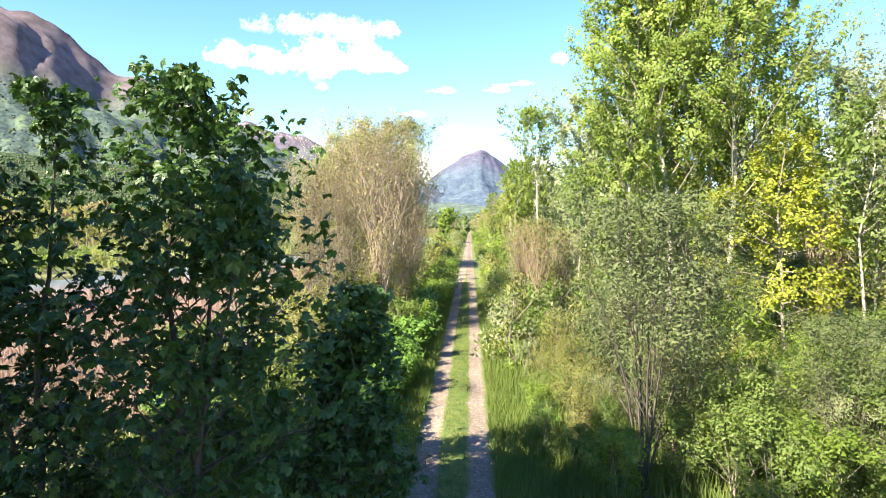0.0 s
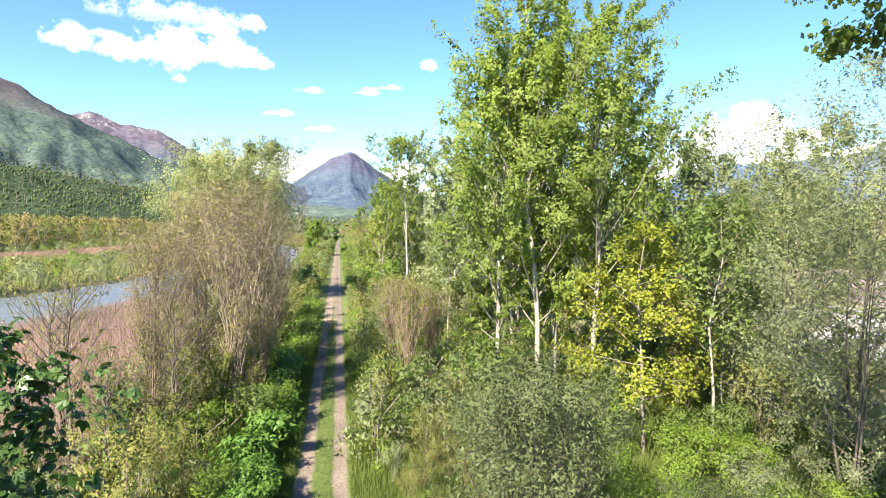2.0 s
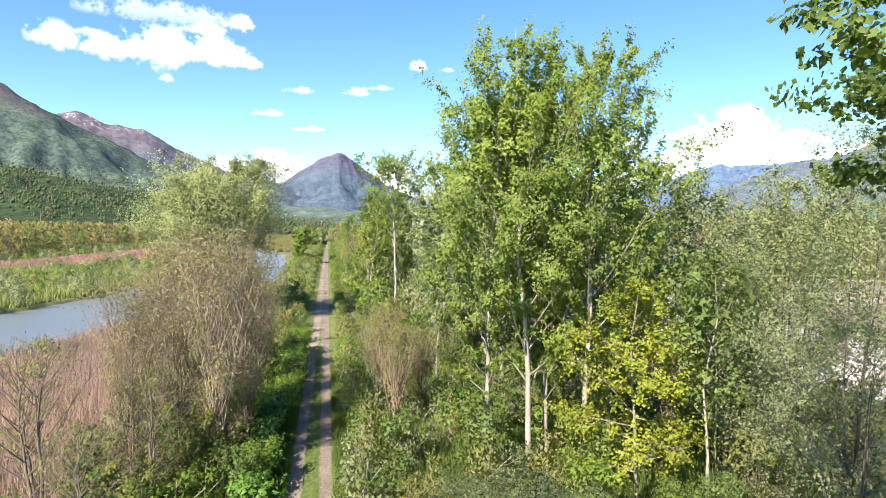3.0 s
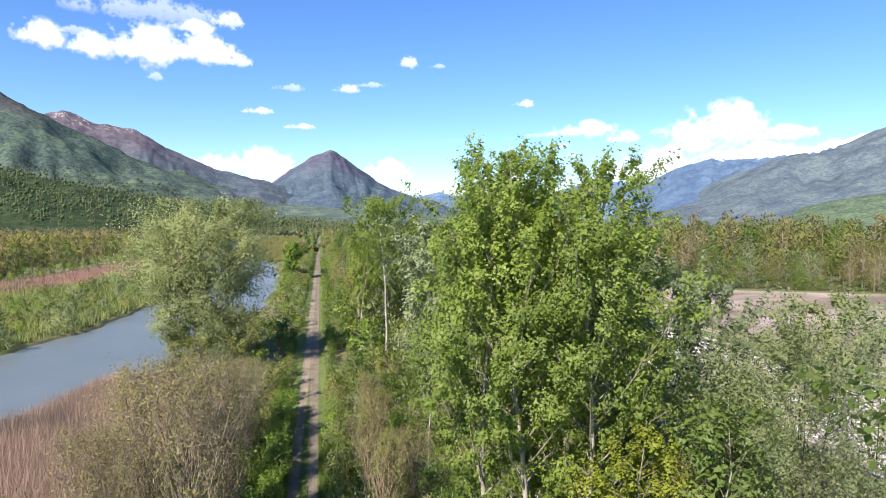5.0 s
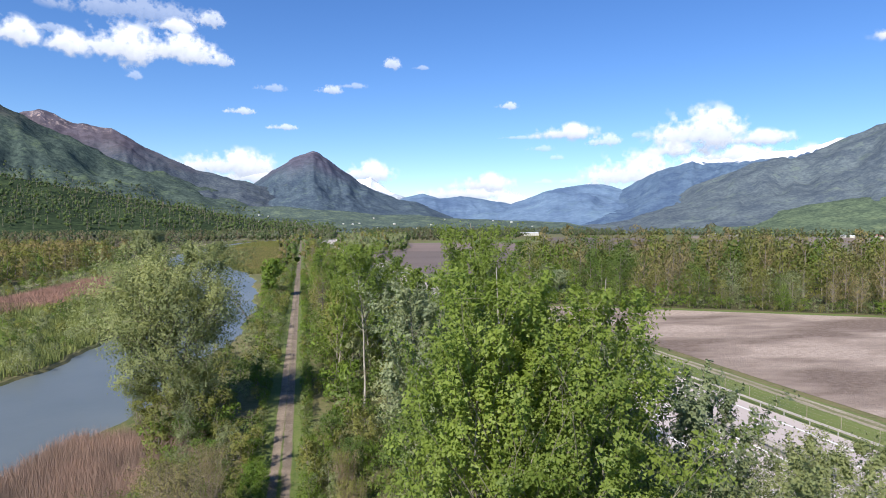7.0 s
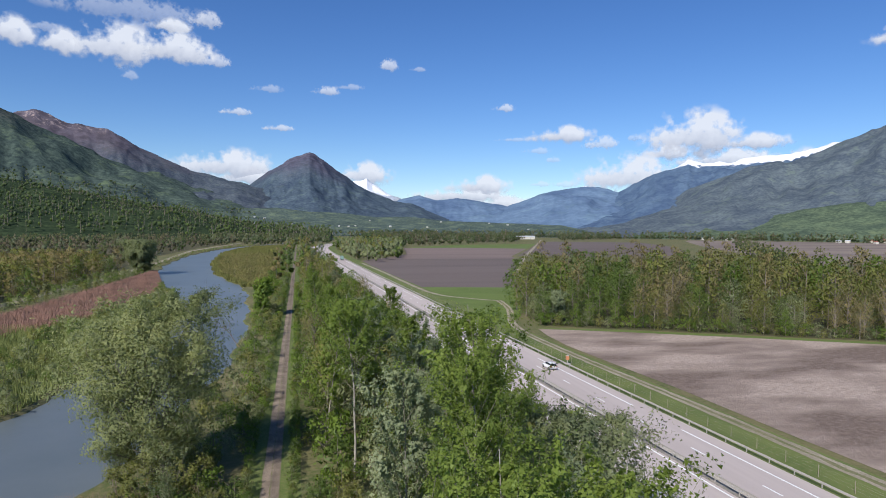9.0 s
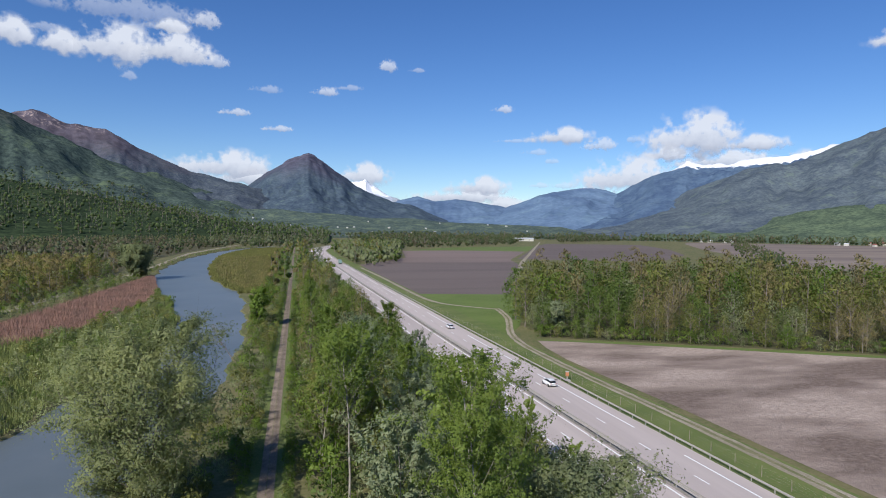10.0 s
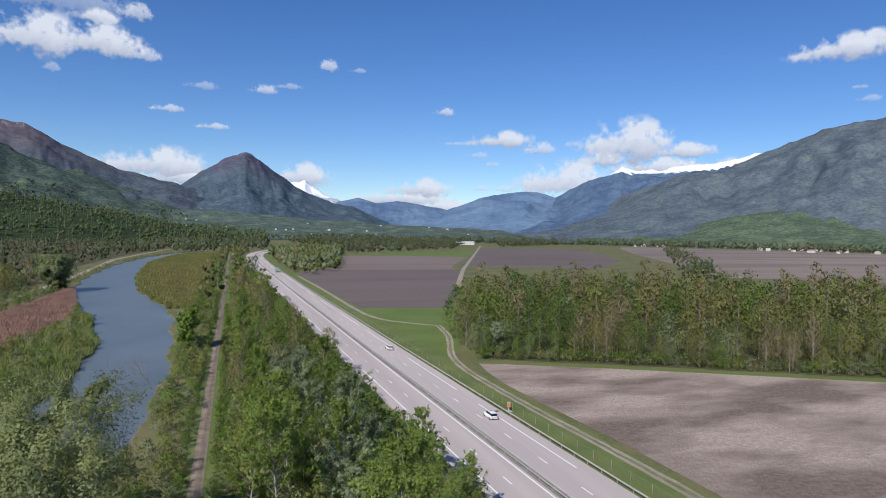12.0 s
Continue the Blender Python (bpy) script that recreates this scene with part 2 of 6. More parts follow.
def slope_mat(name, woods, woods2, meadow, rock, rock_from, rock_to, snow_from=9999.0, scale=0.004, snow_soft=90.0, depth=1.0, open_=0.56, scar=None):
    """A mountainside: woods and clearings low, bare rock high, snow on the highest."""
    m, t, p, _ = nodes_of(name)
    big, mid, fine = noise_node(t, scale, 6, 0.6), noise_node(t, scale * 4, 5, 0.6), noise_node(t, scale * 18, 4, 0.6)
    trees = ramp(t, fine, [(0.38, tuple(v * (1 - 0.14 * depth) for v in woods)), (0.62, tuple(v * (1 + 0.08 * depth) for v in woods2))])
    low = mixed(t, ramp(t, maths(t, "ADD", maths(t, "MULTIPLY", mid, 0.75), maths(t, "MULTIPLY", fine, 0.25)), [(open_ - 0.02, (0, 0, 0)), (open_ + 0.12, (1, 1, 1))]), trees, meadow)
    g = t.nodes.new("ShaderNodeNewGeometry")
    s = t.nodes.new("ShaderNodeSeparateXYZ")
    link(t, g.outputs["Position"], s.inputs[0])
    low = mixed(t, 1.0, low, ramp(t, noise_node(t, scale * 2.2, 5, 0.65), [(0.38, (0.74, 0.76, 0.82)), (0.64, (1.22, 1.2, 1.12))]), "MULTIPLY")
    z = maths(t, "ADD", s.outputs[2], maths(t, "MULTIPLY", maths(t, "SUBTRACT", big, 0.5), (rock_to - rock_from) * 2.0))
    z = maths(t, "ADD", z, maths(t, "MULTIPLY", maths(t, "SUBTRACT", fine, 0.5), (rock_to - rock_from) * 1.2))
    f = maths(t, "DIVIDE", maths(t, "SUBTRACT", z, rock_from), rock_to - rock_from, clamp=True)
    col = mixed(t, f, low, mixed(t, ramp(t, mid, [(0.4, (0, 0, 0)), (0.6, (1, 1, 1))]), rock, tuple(v * 0.62 for v in rock)))
    if scar:
        tint, from_z = scar
        bare = maths(t, "MULTIPLY", maths(t, "SUBTRACT", noise_node(t, scale * 9, 5, 0.65, (1, 1, 0.3, 0)), 0.53), 9.0, clamp=True)
        high = maths(t, "MULTIPLY", maths(t, "SUBTRACT", s.outputs[2], from_z), 0.012, clamp=True)
        col = mixed(t, maths(t, "MULTIPLY", bare, high), col, tint)
    zs = maths(t, "ADD", s.outputs[2], maths(t, "MULTIPLY", maths(t, "SUBTRACT", mid, 0.5), snow_soft * 3))
    col = mixed(t, maths(t, "DIVIDE", maths(t, "SUBTRACT", zs, snow_from), snow_soft * 0.25, clamp=True), col, (0.85, 0.87, 0.9))
    link(t, col, p.inputs["Base Color"])
    p.inputs["Roughness"].default_value, p.inputs["Specular IOR Level"].default_value = 1.0, 0.0
    bumped(t, p, maths(t, "ADD", mid, maths(t, "MULTIPLY", fine, 0.4)), 0.28 * depth, 14.0)
    return m


def cloud_mat(name, thick, fine=1.0):
    m, t, p, out = nodes_of(name)
    uv = t.nodes.new("ShaderNodeTexCoord")
    o = t.nodes.new("ShaderNodeObjectInfo")
    s = t.nodes.new("ShaderNodeSeparateXYZ")
    link(t, uv.outputs["UV"], s.inputs[0])
    u, v = maths(t, "SUBTRACT", s.outputs[0], 0.5), maths(t, "SUBTRACT", s.outputs[1], 0.40)
    def billow(scale, detail, seed):
        n = t.nodes.new("ShaderNodeTexNoise")
        n.noise_dimensions = "4D"
        n.inputs["Scale"].default_value, n.inputs["Detail"].default_value, n.inputs["Roughness"].default_value = scale, detail, 0.6
        link(t, uv.outputs["Object"], n.inputs["Vector"])
        link(t, maths(t, "ADD", maths(t, "MULTIPLY", o.outputs["Random"], 40.0), seed), n.inputs["W"])
        return n.outputs["Fac"]

    lump, fray = billow(0.0042 * fine, 3.0, 0.0), billow(0.017 * fine, 7.0, 5.0)
    below = maths(t, "LESS_THAN", v, 0.0)
    vv = maths(t, "MULTIPLY", v, maths(t, "ADD", 1.0, maths(t, "MULTIPLY", below, 0.6)))
    d = maths(t, "SQRT", maths(t, "ADD", maths(t, "MULTIPLY", u, u), maths(t, "MULTIPLY", vv, vv)))
    dens = maths(t, "MULTIPLY", maths(t, "SUBTRACT", 0.42, d), 1.6)
    dens = maths(t, "ADD", dens, maths(t, "MULTIPLY", maths(t, "SUBTRACT", lump, 0.5), 1.3))
    dens = maths(t, "ADD", dens, maths(t, "MULTIPLY", maths(t, "SUBTRACT", fray, 0.5), 0.85))
    edge = maths(t, "MULTIPLY", maths(t, "SUBTRACT", 0.5, d), 7.0, clamp=True)
    a = maths(t, "MULTIPLY", maths(t, "MULTIPLY", dens, 3.2, clamp=True), maths(t, "MULTIPLY", edge, thick))
    # The sheet glows by itself; bright tops and grey undersides are painted by height.
    em = t.nodes.new("ShaderNodeEmission")
    lit = maths(t, "ADD", maths(t, "MULTIPLY", v, 2.2), maths(t, "ADD", maths(t, "MULTIPLY", lump, 0.5), maths(t, "MULTIPLY", fray, 0.55)), clamp=True)
    link(t, ramp(t, lit, [(0.15, (0.46, 0.50, 0.60)), (0.45, (0.66, 0.68, 0.75)), (0.85, (0.86, 0.87, 0.91))]), em.inputs["Color"])
    em.inputs["Strength"].default_value = 0.84
    tr = t.nodes.new("ShaderNodeBsdfTransparent")
    mx = t.nodes.new("ShaderNodeMixShader")
    link(t, maths(t, "MULTIPLY", maths(t, "POWER", a, 1.15), 0.94), mx.inputs[0])
    link(t, tr.outputs[0], mx.inputs[1])
    link(t, em.outputs[0], mx.inputs[2])
    link(t, mx.outputs[0], out.inputs["Surface"])
    return m


CLOUD = cloud_mat("cumulus cloud", 1.0)
PUFF = cloud_mat("small fraying cloud", 0.72, 2.6)
WISP = cloud_mat("thin cloud wisp", 0.42, 2.2)

# ---- mesh helpers ----
def mesh_of(name, verts, quads=None, tris=None, normals=None, mats=(), index=None, smooth=False):
    """A mesh from arrays: verts (n, 3), quads (m, 4), tris (k, 3); normals: soft shading for foliage; index: a material slot for each face."""
    smooth = smooth or normals is not None
    verts = np.asarray(verts, dtype=np.float32).reshape(-1, 3)
    quads = np.zeros((0, 4), np.int32) if quads is None else np.asarray(quads, np.int32).reshape(-1, 4)
    tris = np.zeros((0, 3), np.int32) if tris is None else np.asarray(tris, np.int32).reshape(-1, 3)
    me = bpy.data.meshes.new(name)
    me.vertices.add(len(verts))
    me.vertices.foreach_set("co", verts.ravel())
    loops = np.concatenate([quads.ravel(), tris.ravel()])
    me.loops.add(len(loops))
    me.loops.foreach_set("vertex_index", loops)
    sizes = np.concatenate([np.full(len(quads), 4), np.full(len(tris), 3)]).astype(np.int32)
    me.polygons.add(len(sizes))
    me.polygons.foreach_set("loop_start", np.concatenate([[0], np.cumsum(sizes)[:-1]]).astype(np.int32))
    if index is not None:
        me.polygons.foreach_set("material_index", np.asarray(index, np.int32))
    me.polygons.foreach_set("use_smooth", np.full(len(sizes), smooth))
    for m in mats:
        me.materials.append(m)
    me.update(calc_edges=True)
    if normals is None:
        me.validate()
    else:
        me.normals_split_custom_set_from_vertices(np.asarray(normals, np.float32))
    return me


def part(name, me, parent=None, label=""):
    ob = new(name, me)
    if parent is not None:
        ob.parent = parent
    return tagged(ob, label)


def base(name, label, category, group="", kind=""):
    return tagged(new(name), label, category, group, kind)


def grid_faces(nu, nv):
    a = (np.arange(nu - 1)[:, None] * nv + np.arange(nv - 1)[None, :]).ravel()
    return np.stack([a, a + nv, a + nv + 1, a + 1], 1)


def joined(chunks):
    """Several (verts, quads) as one."""
    v, f, k = [], [], 0
    for cv, cf in chunks:
        v.append(cv)
        f.append(np.asarray(cf) + k)
        k += len(cv)
    return np.concatenate(v), np.concatenate(f)


def box(x0, y0, z0, x1, y1, z1):
    v = np.array([(x, y, z) for z in (z0, z1) for y in (y0, y1) for x in (x0, x1)], float)
    return v, np.array([(0, 2, 3, 1), (4, 5, 7, 6), (0, 1, 5, 4), (2, 6, 7, 3), (0, 4, 6, 2), (1, 3, 7, 5)])


def smooth_line(points, step):
    """A smooth line through a few (y, x) marks: returns y and x arrays."""
    p = np.array(points, float)
    y = np.arange(p[0, 0], p[-1, 0] + step * 0.5, step)
    x = np.interp(y, p[:, 0], p[:, 1])
    w = max(3, int((p[-1, 0] - p[0, 0]) / len(p) / step * 0.8) | 1)
    pad = np.pad(x, w // 2, mode="reflect", reflect_type="odd")
    return y, np.convolve(pad, np.ones(w) / w, mode="valid")


def ribbon(y, left, right, z):
    v = np.stack([np.stack([left, y, np.full_like(y, z)], 1), np.stack([right, y, np.full_like(y, z)], 1)], 1)
    return v.reshape(-1, 3), np.array([(2 * k, 2 * k + 1, 2 * k + 3, 2 * k + 2) for k in range(len(y) - 1)])


def sheet(name, points, z, mat, label, category, cell=0):
    """A flat patch of land with an outline, of kind structure."""
    bm = bmesh.new()
    f = bm.faces.new([bm.verts.new((x, y, z)) for x, y in points])
    if f.normal.z < 0 or f.calc_area() and sum((a[0] * b[1] - b[0] * a[1]) for a, b in zip(points, points[1:] + points[:1])) < 0:
        f.normal_flip()
    me = bpy.data.meshes.new(name)
    bm.to_mesh(me)
    bm.free()
    me.materials.append(mat)
    return tagged(new(name, me), label, category, kind="structure")


def tube(path, radii, k):
    """A tapered limb along a path."""
    path, radii = np.asarray(path, float), np.asarray(radii, float)
    d = np.gradient(path, axis=0)
    d /= np.linalg.norm(d, axis=1)[:, None] + 1e-9
    ref = np.array([0.0, 0, 1]) if abs(d[0, 2]) < 0.8 else np.array([1.0, 0, 0])
    a = np.cross(d, ref)
    a /= np.linalg.norm(a, axis=1)[:, None] + 1e-9
    b = np.cross(d, a)
    ang = np.arange(k) * 2 * math.pi / k
    v = path[:, None] + radii[:, None, None] * (np.cos(ang)[None, :, None] * a[:, None] + np.sin(ang)[None, :, None] * b[:, None])
    n = len(path)
    f = [(i * k + j, i * k + (j + 1) % k, (i + 1) * k + (j + 1) % k, (i + 1) * k + j) for i in range(n - 1) for j in range(k)]
    return v.reshape(-1, 3), np.array(f)


def leaf_quads(rng, at, size, wide=0.7, up=0.6, droop=0.25, spread=0.5, core=0.25, mess=0.5, soft=0.65, diamond=False):
    """One pointed three-cornered leaf at each spot, facing outward more or less."""
    n = len(at)
    at, out = at[:, :3], at[:, 3:]
    nrm = rng.normal(size=(n, 3)) * mess + out
    nrm[:, 2] += up * 0.35
    nrm /= np.linalg.norm(nrm, axis=1)[:, None]
    t = np.cross(nrm, rng.normal(size=(n, 3)))
    t[:, 2] -= droop * 0.3
    t /= np.linalg.norm(t, axis=1)[:, None] + 1e-9
    b = np.cross(nrm, t)
    s = (size * (1 - spread / 2 + spread * rng.random(n)))[:, None]
    inner = rng.random((n, 1)) < core
    at = np.where(inner, at - out * s * 1.3, at)
    s = np.where(inner, s * 1.6, s)
    flip = np.where(np.sum(nrm * out, 1) < 0, -1.0, 1.0)[:, None]
    b, nrm = b * flip, nrm * flip
    if diamond:
        v = np.stack([at - t * s * 0.5, at + b * s * wide * -0.5, at + t * s * 0.5 - nrm * s * 0.12, at + b * s * wide * 0.5], 1)
        return v.reshape(-1, 3), np.arange(n * 4).reshape(n, 4)
    v = np.stack([at - t * s * 0.35 - b * s * wide * 0.5, at + t * s * 0.65, at - t * s * 0.35 + b * s * wide * 0.5], 1)
    shade = out * soft + nrm * (1 - soft)
    shade /= np.linalg.norm(shade, axis=1)[:, None] + 1e-9
    return v.reshape(-1, 3), None, np.arange(n * 3).reshape(n, 3), np.repeat(shade, 3, axis=0)


def lobed_leaves(rng, at, size):
    """Palmate leaves of five pointed lobes, hanging a little."""
    n = len(at)
    at = at[:, :3]
    nrm = rng.normal(size=(n, 3)) * 0.55
    nrm[:, 2] += 1.0
    nrm /= np.linalg.norm(nrm, axis=1)[:, None]
    t = np.cross(nrm, rng.normal(size=(n, 3)))
    t[:, 2] -= 0.5
    t /= np.linalg.norm(t, axis=1)[:, None]
    b = np.cross(nrm, t)
    s = (size * (0.65 + 0.7 * rng.random(n)))[:, None]
    out = []
    for ang, long, wide in ((0, 1.0, 0.36), (0.85, 0.85, 0.32), (-0.85, 0.85, 0.32), (1.75, 0.55, 0.24), (-1.75, 0.55, 0.24)):
        d = t * math.cos(ang) + b * math.sin(ang)
        e = np.cross(nrm, d)
        out += [at, at + d * s * long * 0.45 + e * s * wide - nrm * s * 0.04, at + d * s * long - nrm * s * 0.22, at + d * s * long * 0.45 - e * s * wide - nrm * s * 0.04]
    v = np.stack(out, 1).reshape(-1, 3)
    return v, np.arange(n * 20).reshape(-1, 4)


def outward(at, near, middle, half, own=0.7):
    """The way that leaves face: away from their own twig and from the middle of the crown."""
    a = at - near
    b = (at - np.array(middle, float)) / np.array(half, float)
    a /= np.linalg.norm(a, axis=1)[:, None] + 1e-6
    b /= np.linalg.norm(b, axis=1)[:, None] + 1e-6
    c = a * own + b * 0.8
    return c / (np.linalg.norm(c, axis=1)[:, None] + 1e-6)


def grown(seed, high, radius, from_=0.25, limbs=30, forks=6, twig=20, angle=50, trunk=0.12, stems=1, splay=0.0,
          profile=None, lift=0.4, loose=0.35, sides=6, fork_long=0.4, wander=0.02, top_in=1.0, thin=0.008):
    """The limbs of a tree or shrub and the spots of its leaves. profile: crown width by height."""
    rng = np.random.default_rng(seed)
    profile = profile or (lambda h: math.sin(math.pi * min(1, max(0.02, h)) ** 0.8) ** 0.7)
    chunks, spots, slots = [], [], []
    for s in range(stems):
        a0 = s * 2.4 + rng.random()
        lean = splay * (0.15 + 0.85 * rng.random()) if stems > 1 else splay * rng.random()
        hs = high * (1 if s == 0 else 0.7 + 0.3 * rng.random())
        k = 9 if sides > 5 else 5
        f = np.linspace(0, 1, k)
        wob = np.cumsum(rng.normal(size=(k, 2)), axis=0) * high * wander
        path = np.stack([np.cos(a0) * lean * hs * f ** 1.1 + wob[:, 0] * f, np.sin(a0) * lean * hs * f ** 1.1 + wob[:, 1] * f, hs * f], 1)
        path[0, 2] = -0.15
        rad = trunk * (1 - 0.9 * f ** 0.9) / (1 if stems == 1 else math.sqrt(stems) * 0.7)
        stem = tube(path, rad, sides)
        slots.append(np.zeros(len(stem[1]), int))
        chunks.append(stem)
        for i in range(limbs):
            u = (i + rng.random()) / limbs
            h = from_ + (1 - from_) * u
            p0 = np.array([np.interp(h, f, path[:, c]) for c in range(3)])
            az = i * 2.39996 + rng.random() * 0.9
            out = radius * profile(u) * (0.75 + 0.5 * rng.random()) / (1 if stems == 1 else 1.5)
            th = radians(angle * (1.1 - 0.45 * u) * (0.8 + 0.4 * rng.random()))
            d = np.array([math.cos(az) * math.sin(th), math.sin(az) * math.sin(th), math.cos(th)])
            long = min(out / max(0.25, math.sin(th)), max(0.5, (high * 0.97 - p0[2]) / max(0.3, math.cos(th) + lift * 0.35)))
            q = np.linspace(0, 1, 5)
            bend = np.stack([np.zeros(5), np.zeros(5), lift * q ** 2 * long * 0.35], 1)
            limb = p0 + d * long * q[:, None] + bend + np.cumsum(rng.normal(size=(5, 3)), 0) * long * 0.03 * q[:, None]
            limb[:, 2] = np.minimum(limb[:, 2], high * (top_in - 0.03))
            r1 = max(thin, np.interp(h, f, rad) * 0.5)
            chunks.append(tube(limb[::2] if sides < 6 else limb, r1 * (1 - 0.85 * (q[::2] if sides < 6 else q)), 3 if sides < 6 else 4))
            slots.append(np.ones(len(chunks[-1][1]), int))
            for j in range(forks):
                g = 0.36 + 0.64 * (j + rng.random()) / forks
                b0 = np.array([np.interp(g, q, limb[:, c]) for c in range(3)])
                d2 = d * 0.6 + rng.normal(size=3) * 0.6
                d2[2] += lift * 0.7
                d2 /= np.linalg.norm(d2)
                l2 = long * fork_long * (0.6 + 0.6 * rng.random()) * (1 if u < 0.8 else 0.55)
                w = np.linspace(0, 1, 2)
                tw = b0 + d2 * l2 * w[:, None]
                chunks.append(tube(tw, r1 * 0.4 * (1.05 - w), 3))
                slots.append(np.ones(len(chunks[-1][1]), int))
                if twig:
                    count = max(3, int(twig * min(1.5, l2 / (radius * fork_long * 0.85)) ** 0.9)) if stems == 1 else twig
                    c = rng.random(count)[:, None]
                    here = b0 + d2 * l2 * (0.15 + 0.95 * c) + np.clip(rng.normal(size=(count, 3)), -1.5, 1.5) * loose * (0.3 + 0.35 * l2)
                    spots.append(np.hstack([here, outward(here, b0 + d2 * l2 * 0.5, (0, 0, high * (0.35 + 0.25 * from_)), (radius, radius, high * 0.5))]))
    wood = (*joined(chunks), np.concatenate(slots))
    at = np.concatenate(spots) if spots else np.zeros((0, 6))
    return rng, wood, at[(at[:, 2] > 0.05) & (at[:, 2] < high * (top_in - 0.01) + 0.5 * rng.random(len(at)))] if len(at) else at


def tree(name, label, category, wood, leaves, bark_mat, leaf_mat, group="", trunk_name="trunk", crown_name="crown"):
    root = base(name, label, category, group)
    part(trunk_name, mesh_of(trunk_name, wood[0], wood[1], mats=[bark_mat, B_LIMB if bark_mat is B_PALE else bark_mat], index=wood[2], smooth=True), root)
    if leaves is not None:
        part(crown_name, mesh_of(crown_name, *leaves, mats=[leaf_mat]), root)
    return root


def place(x, y, size=1.0, turn=0.0, z=0.0, tall=None):
    return Matrix.LocRotScale((x, y, z), Euler((0, 0, turn)), (size, size, size if tall is None else tall))


def planted(proto, spots):
    """Stands the thing at the first spot and its copies at the others."""
    for m in spots[1:]:
        copy_thing(proto, m)
    proto.matrix_basis = spots[0]


def strewn(rng, n, x0, x1, y0, y1, apart, keep=lambda x, y: True, taken=None, tries=30):
    """Spots spread over a plan, no two nearer than apart."""
    out, taken = [], taken if taken is not None else []
    for _ in range(n * tries):
        if len(out) == n:
            break
        x, y = x0 + (x1 - x0) * rng.random(), y0 + (y1 - y0) * rng.random()
        if keep(x, y) and all((x - a) ** 2 + (y - b) ** 2 > apart * apart for a, b in taken):
            out.append((x, y))
            taken.append((x, y))
    return out

# ---- the lie of the land ----
STEP = 2.0
BANK_L = [(-220, -190), (-60, -120), (20, -78), (60, -58), (95, -45), (130, -42), (165, -36), (195, -33), (232, -36), (265, -41), (341, -63),
          (423, -84), (514, -96), (668, -104), (838, -94), (979, -68), (1060, -44), (1140, -20)]
BANK_R = [(-220, -150), (-60, -84), (20, -48), (60, -30), (80, -22), (110, -16), (150, -12), (180, -11), (210, -12), (248, -15), (323, -21),
          (372, -35), (418, -48), (527, -64), (716, -78), (850, -72), (960, -56), (1060, -37), (1140, -14)]
river_y, bank_l = smooth_line(BANK_L, STEP)
_, bank_r = smooth_line(BANK_R, STEP)
bank_l = bank_l + 1.2 * np.sin(river_y * 0.11) + 0.5 * np.sin(river_y * 0.31) + 0.25 * np.sin(river_y * 0.83)
bank_r = np.maximum(bank_r + 0.9 * np.sin(river_y * 0.13 + 1) + 0.4 * np.sin(river_y * 0.37) + 0.25 * np.sin(river_y * 0.91), bank_l + 6)
ROAD = [(-400, 71), (-200, 63), (0, 55.0), (87, 51.6), (139, 49.4), (190, 47.4), (214, 46.4), (290, 43.9), (340, 41.9), (382, 40.4), (495, 37.0), (600, 33.6), (700, 31.2), (800, 30.3), (880, 31.5), (945, 37), (1001, 46), (1060, 58), (1136, 78), (1220, 106), (1300, 142)]
road_y, road_x = smooth_line(ROAD, 2.0)
TRACK = -0.45


def left_bank(y):
    return float(np.interp(y, river_y, bank_l))


def right_bank(y):
    return float(np.interp(y, river_y, bank_r))


def road_at(y):
    return float(np.interp(y, road_y, road_x))


def ground():
    """One sheet to the horizon, with the river's bed sunk into it."""
    y = np.concatenate([[-4800, -2500, -900, -400], river_y, [1160, 1250, 1500, 2200, 3200, 4850]])
    l, r = np.interp(y, river_y, bank_l), np.interp(y, river_y, bank_r)
    inside = ((y > -221) & (y < 1141)).astype(float)
    cols = []
    for off in (-4700, -2400, -1000, -400, -150, -60, -25, -10, -3):
        cols.append((l + off, 0 * y))
    cols += [(l, 0 * y), (l + 1.3, -1.0 * inside), (l * 0.5 + r * 0.5, -1.6 * inside), (r - 1.3, -1.0 * inside), (r, 0 * y)]
    for off in (3, 9, 20, 45, 100, 220, 500, 1200, 2600, 4700):
        cols.append((r + off, 0 * y))
    v = np.stack([np.stack([x, y, z], 1) for x, z in cols], 0)
    f = grid_faces(len(cols), len(y))
    return tagged(new("ground", mesh_of("ground", v.reshape(-1, 3), f, mats=[SCRUB])), "valley floor of rank grass and leaf litter", "ground", kind="structure")


ground()
wy = np.clip(river_y, -220, 1140)
tagged(new("water", mesh_of("water", *ribbon(wy, bank_l - 0.2, bank_r + 0.2, -0.4), mats=[WATER])), "grey-blue turbid river between low banks", "river", kind="structure")

# the track: two worn wheel ruts with grass between
ty = np.concatenate([np.arange(-60, 110, 0.5), np.arange(110, 1000, 2.0)])
edge_rng = np.random.default_rng(3)
prof = [(-1.5, 0.012), (-1.1, 0.02), (-0.52, 0.025), (-0.40, 0.06), (0.40, 0.06), (0.52, 0.025), (1.1, 0.02), (1.5, 0.012)]
wave = 0.10 * np.sin(ty * 0.21) + 0.06 * np.sin(ty * 0.63)
tv = np.stack([np.stack([TRACK + x * np.interp(ty, [40, 90], [1, 0.8]) * (1 + 0.05 * np.sin(ty * 0.9 + x)) + wave + edge_rng.normal(size=len(ty)) * 0.045, ty, np.full_like(ty, z)], 1) for x, z in prof], 0)
tf = grid_faces(len(prof), len(ty))
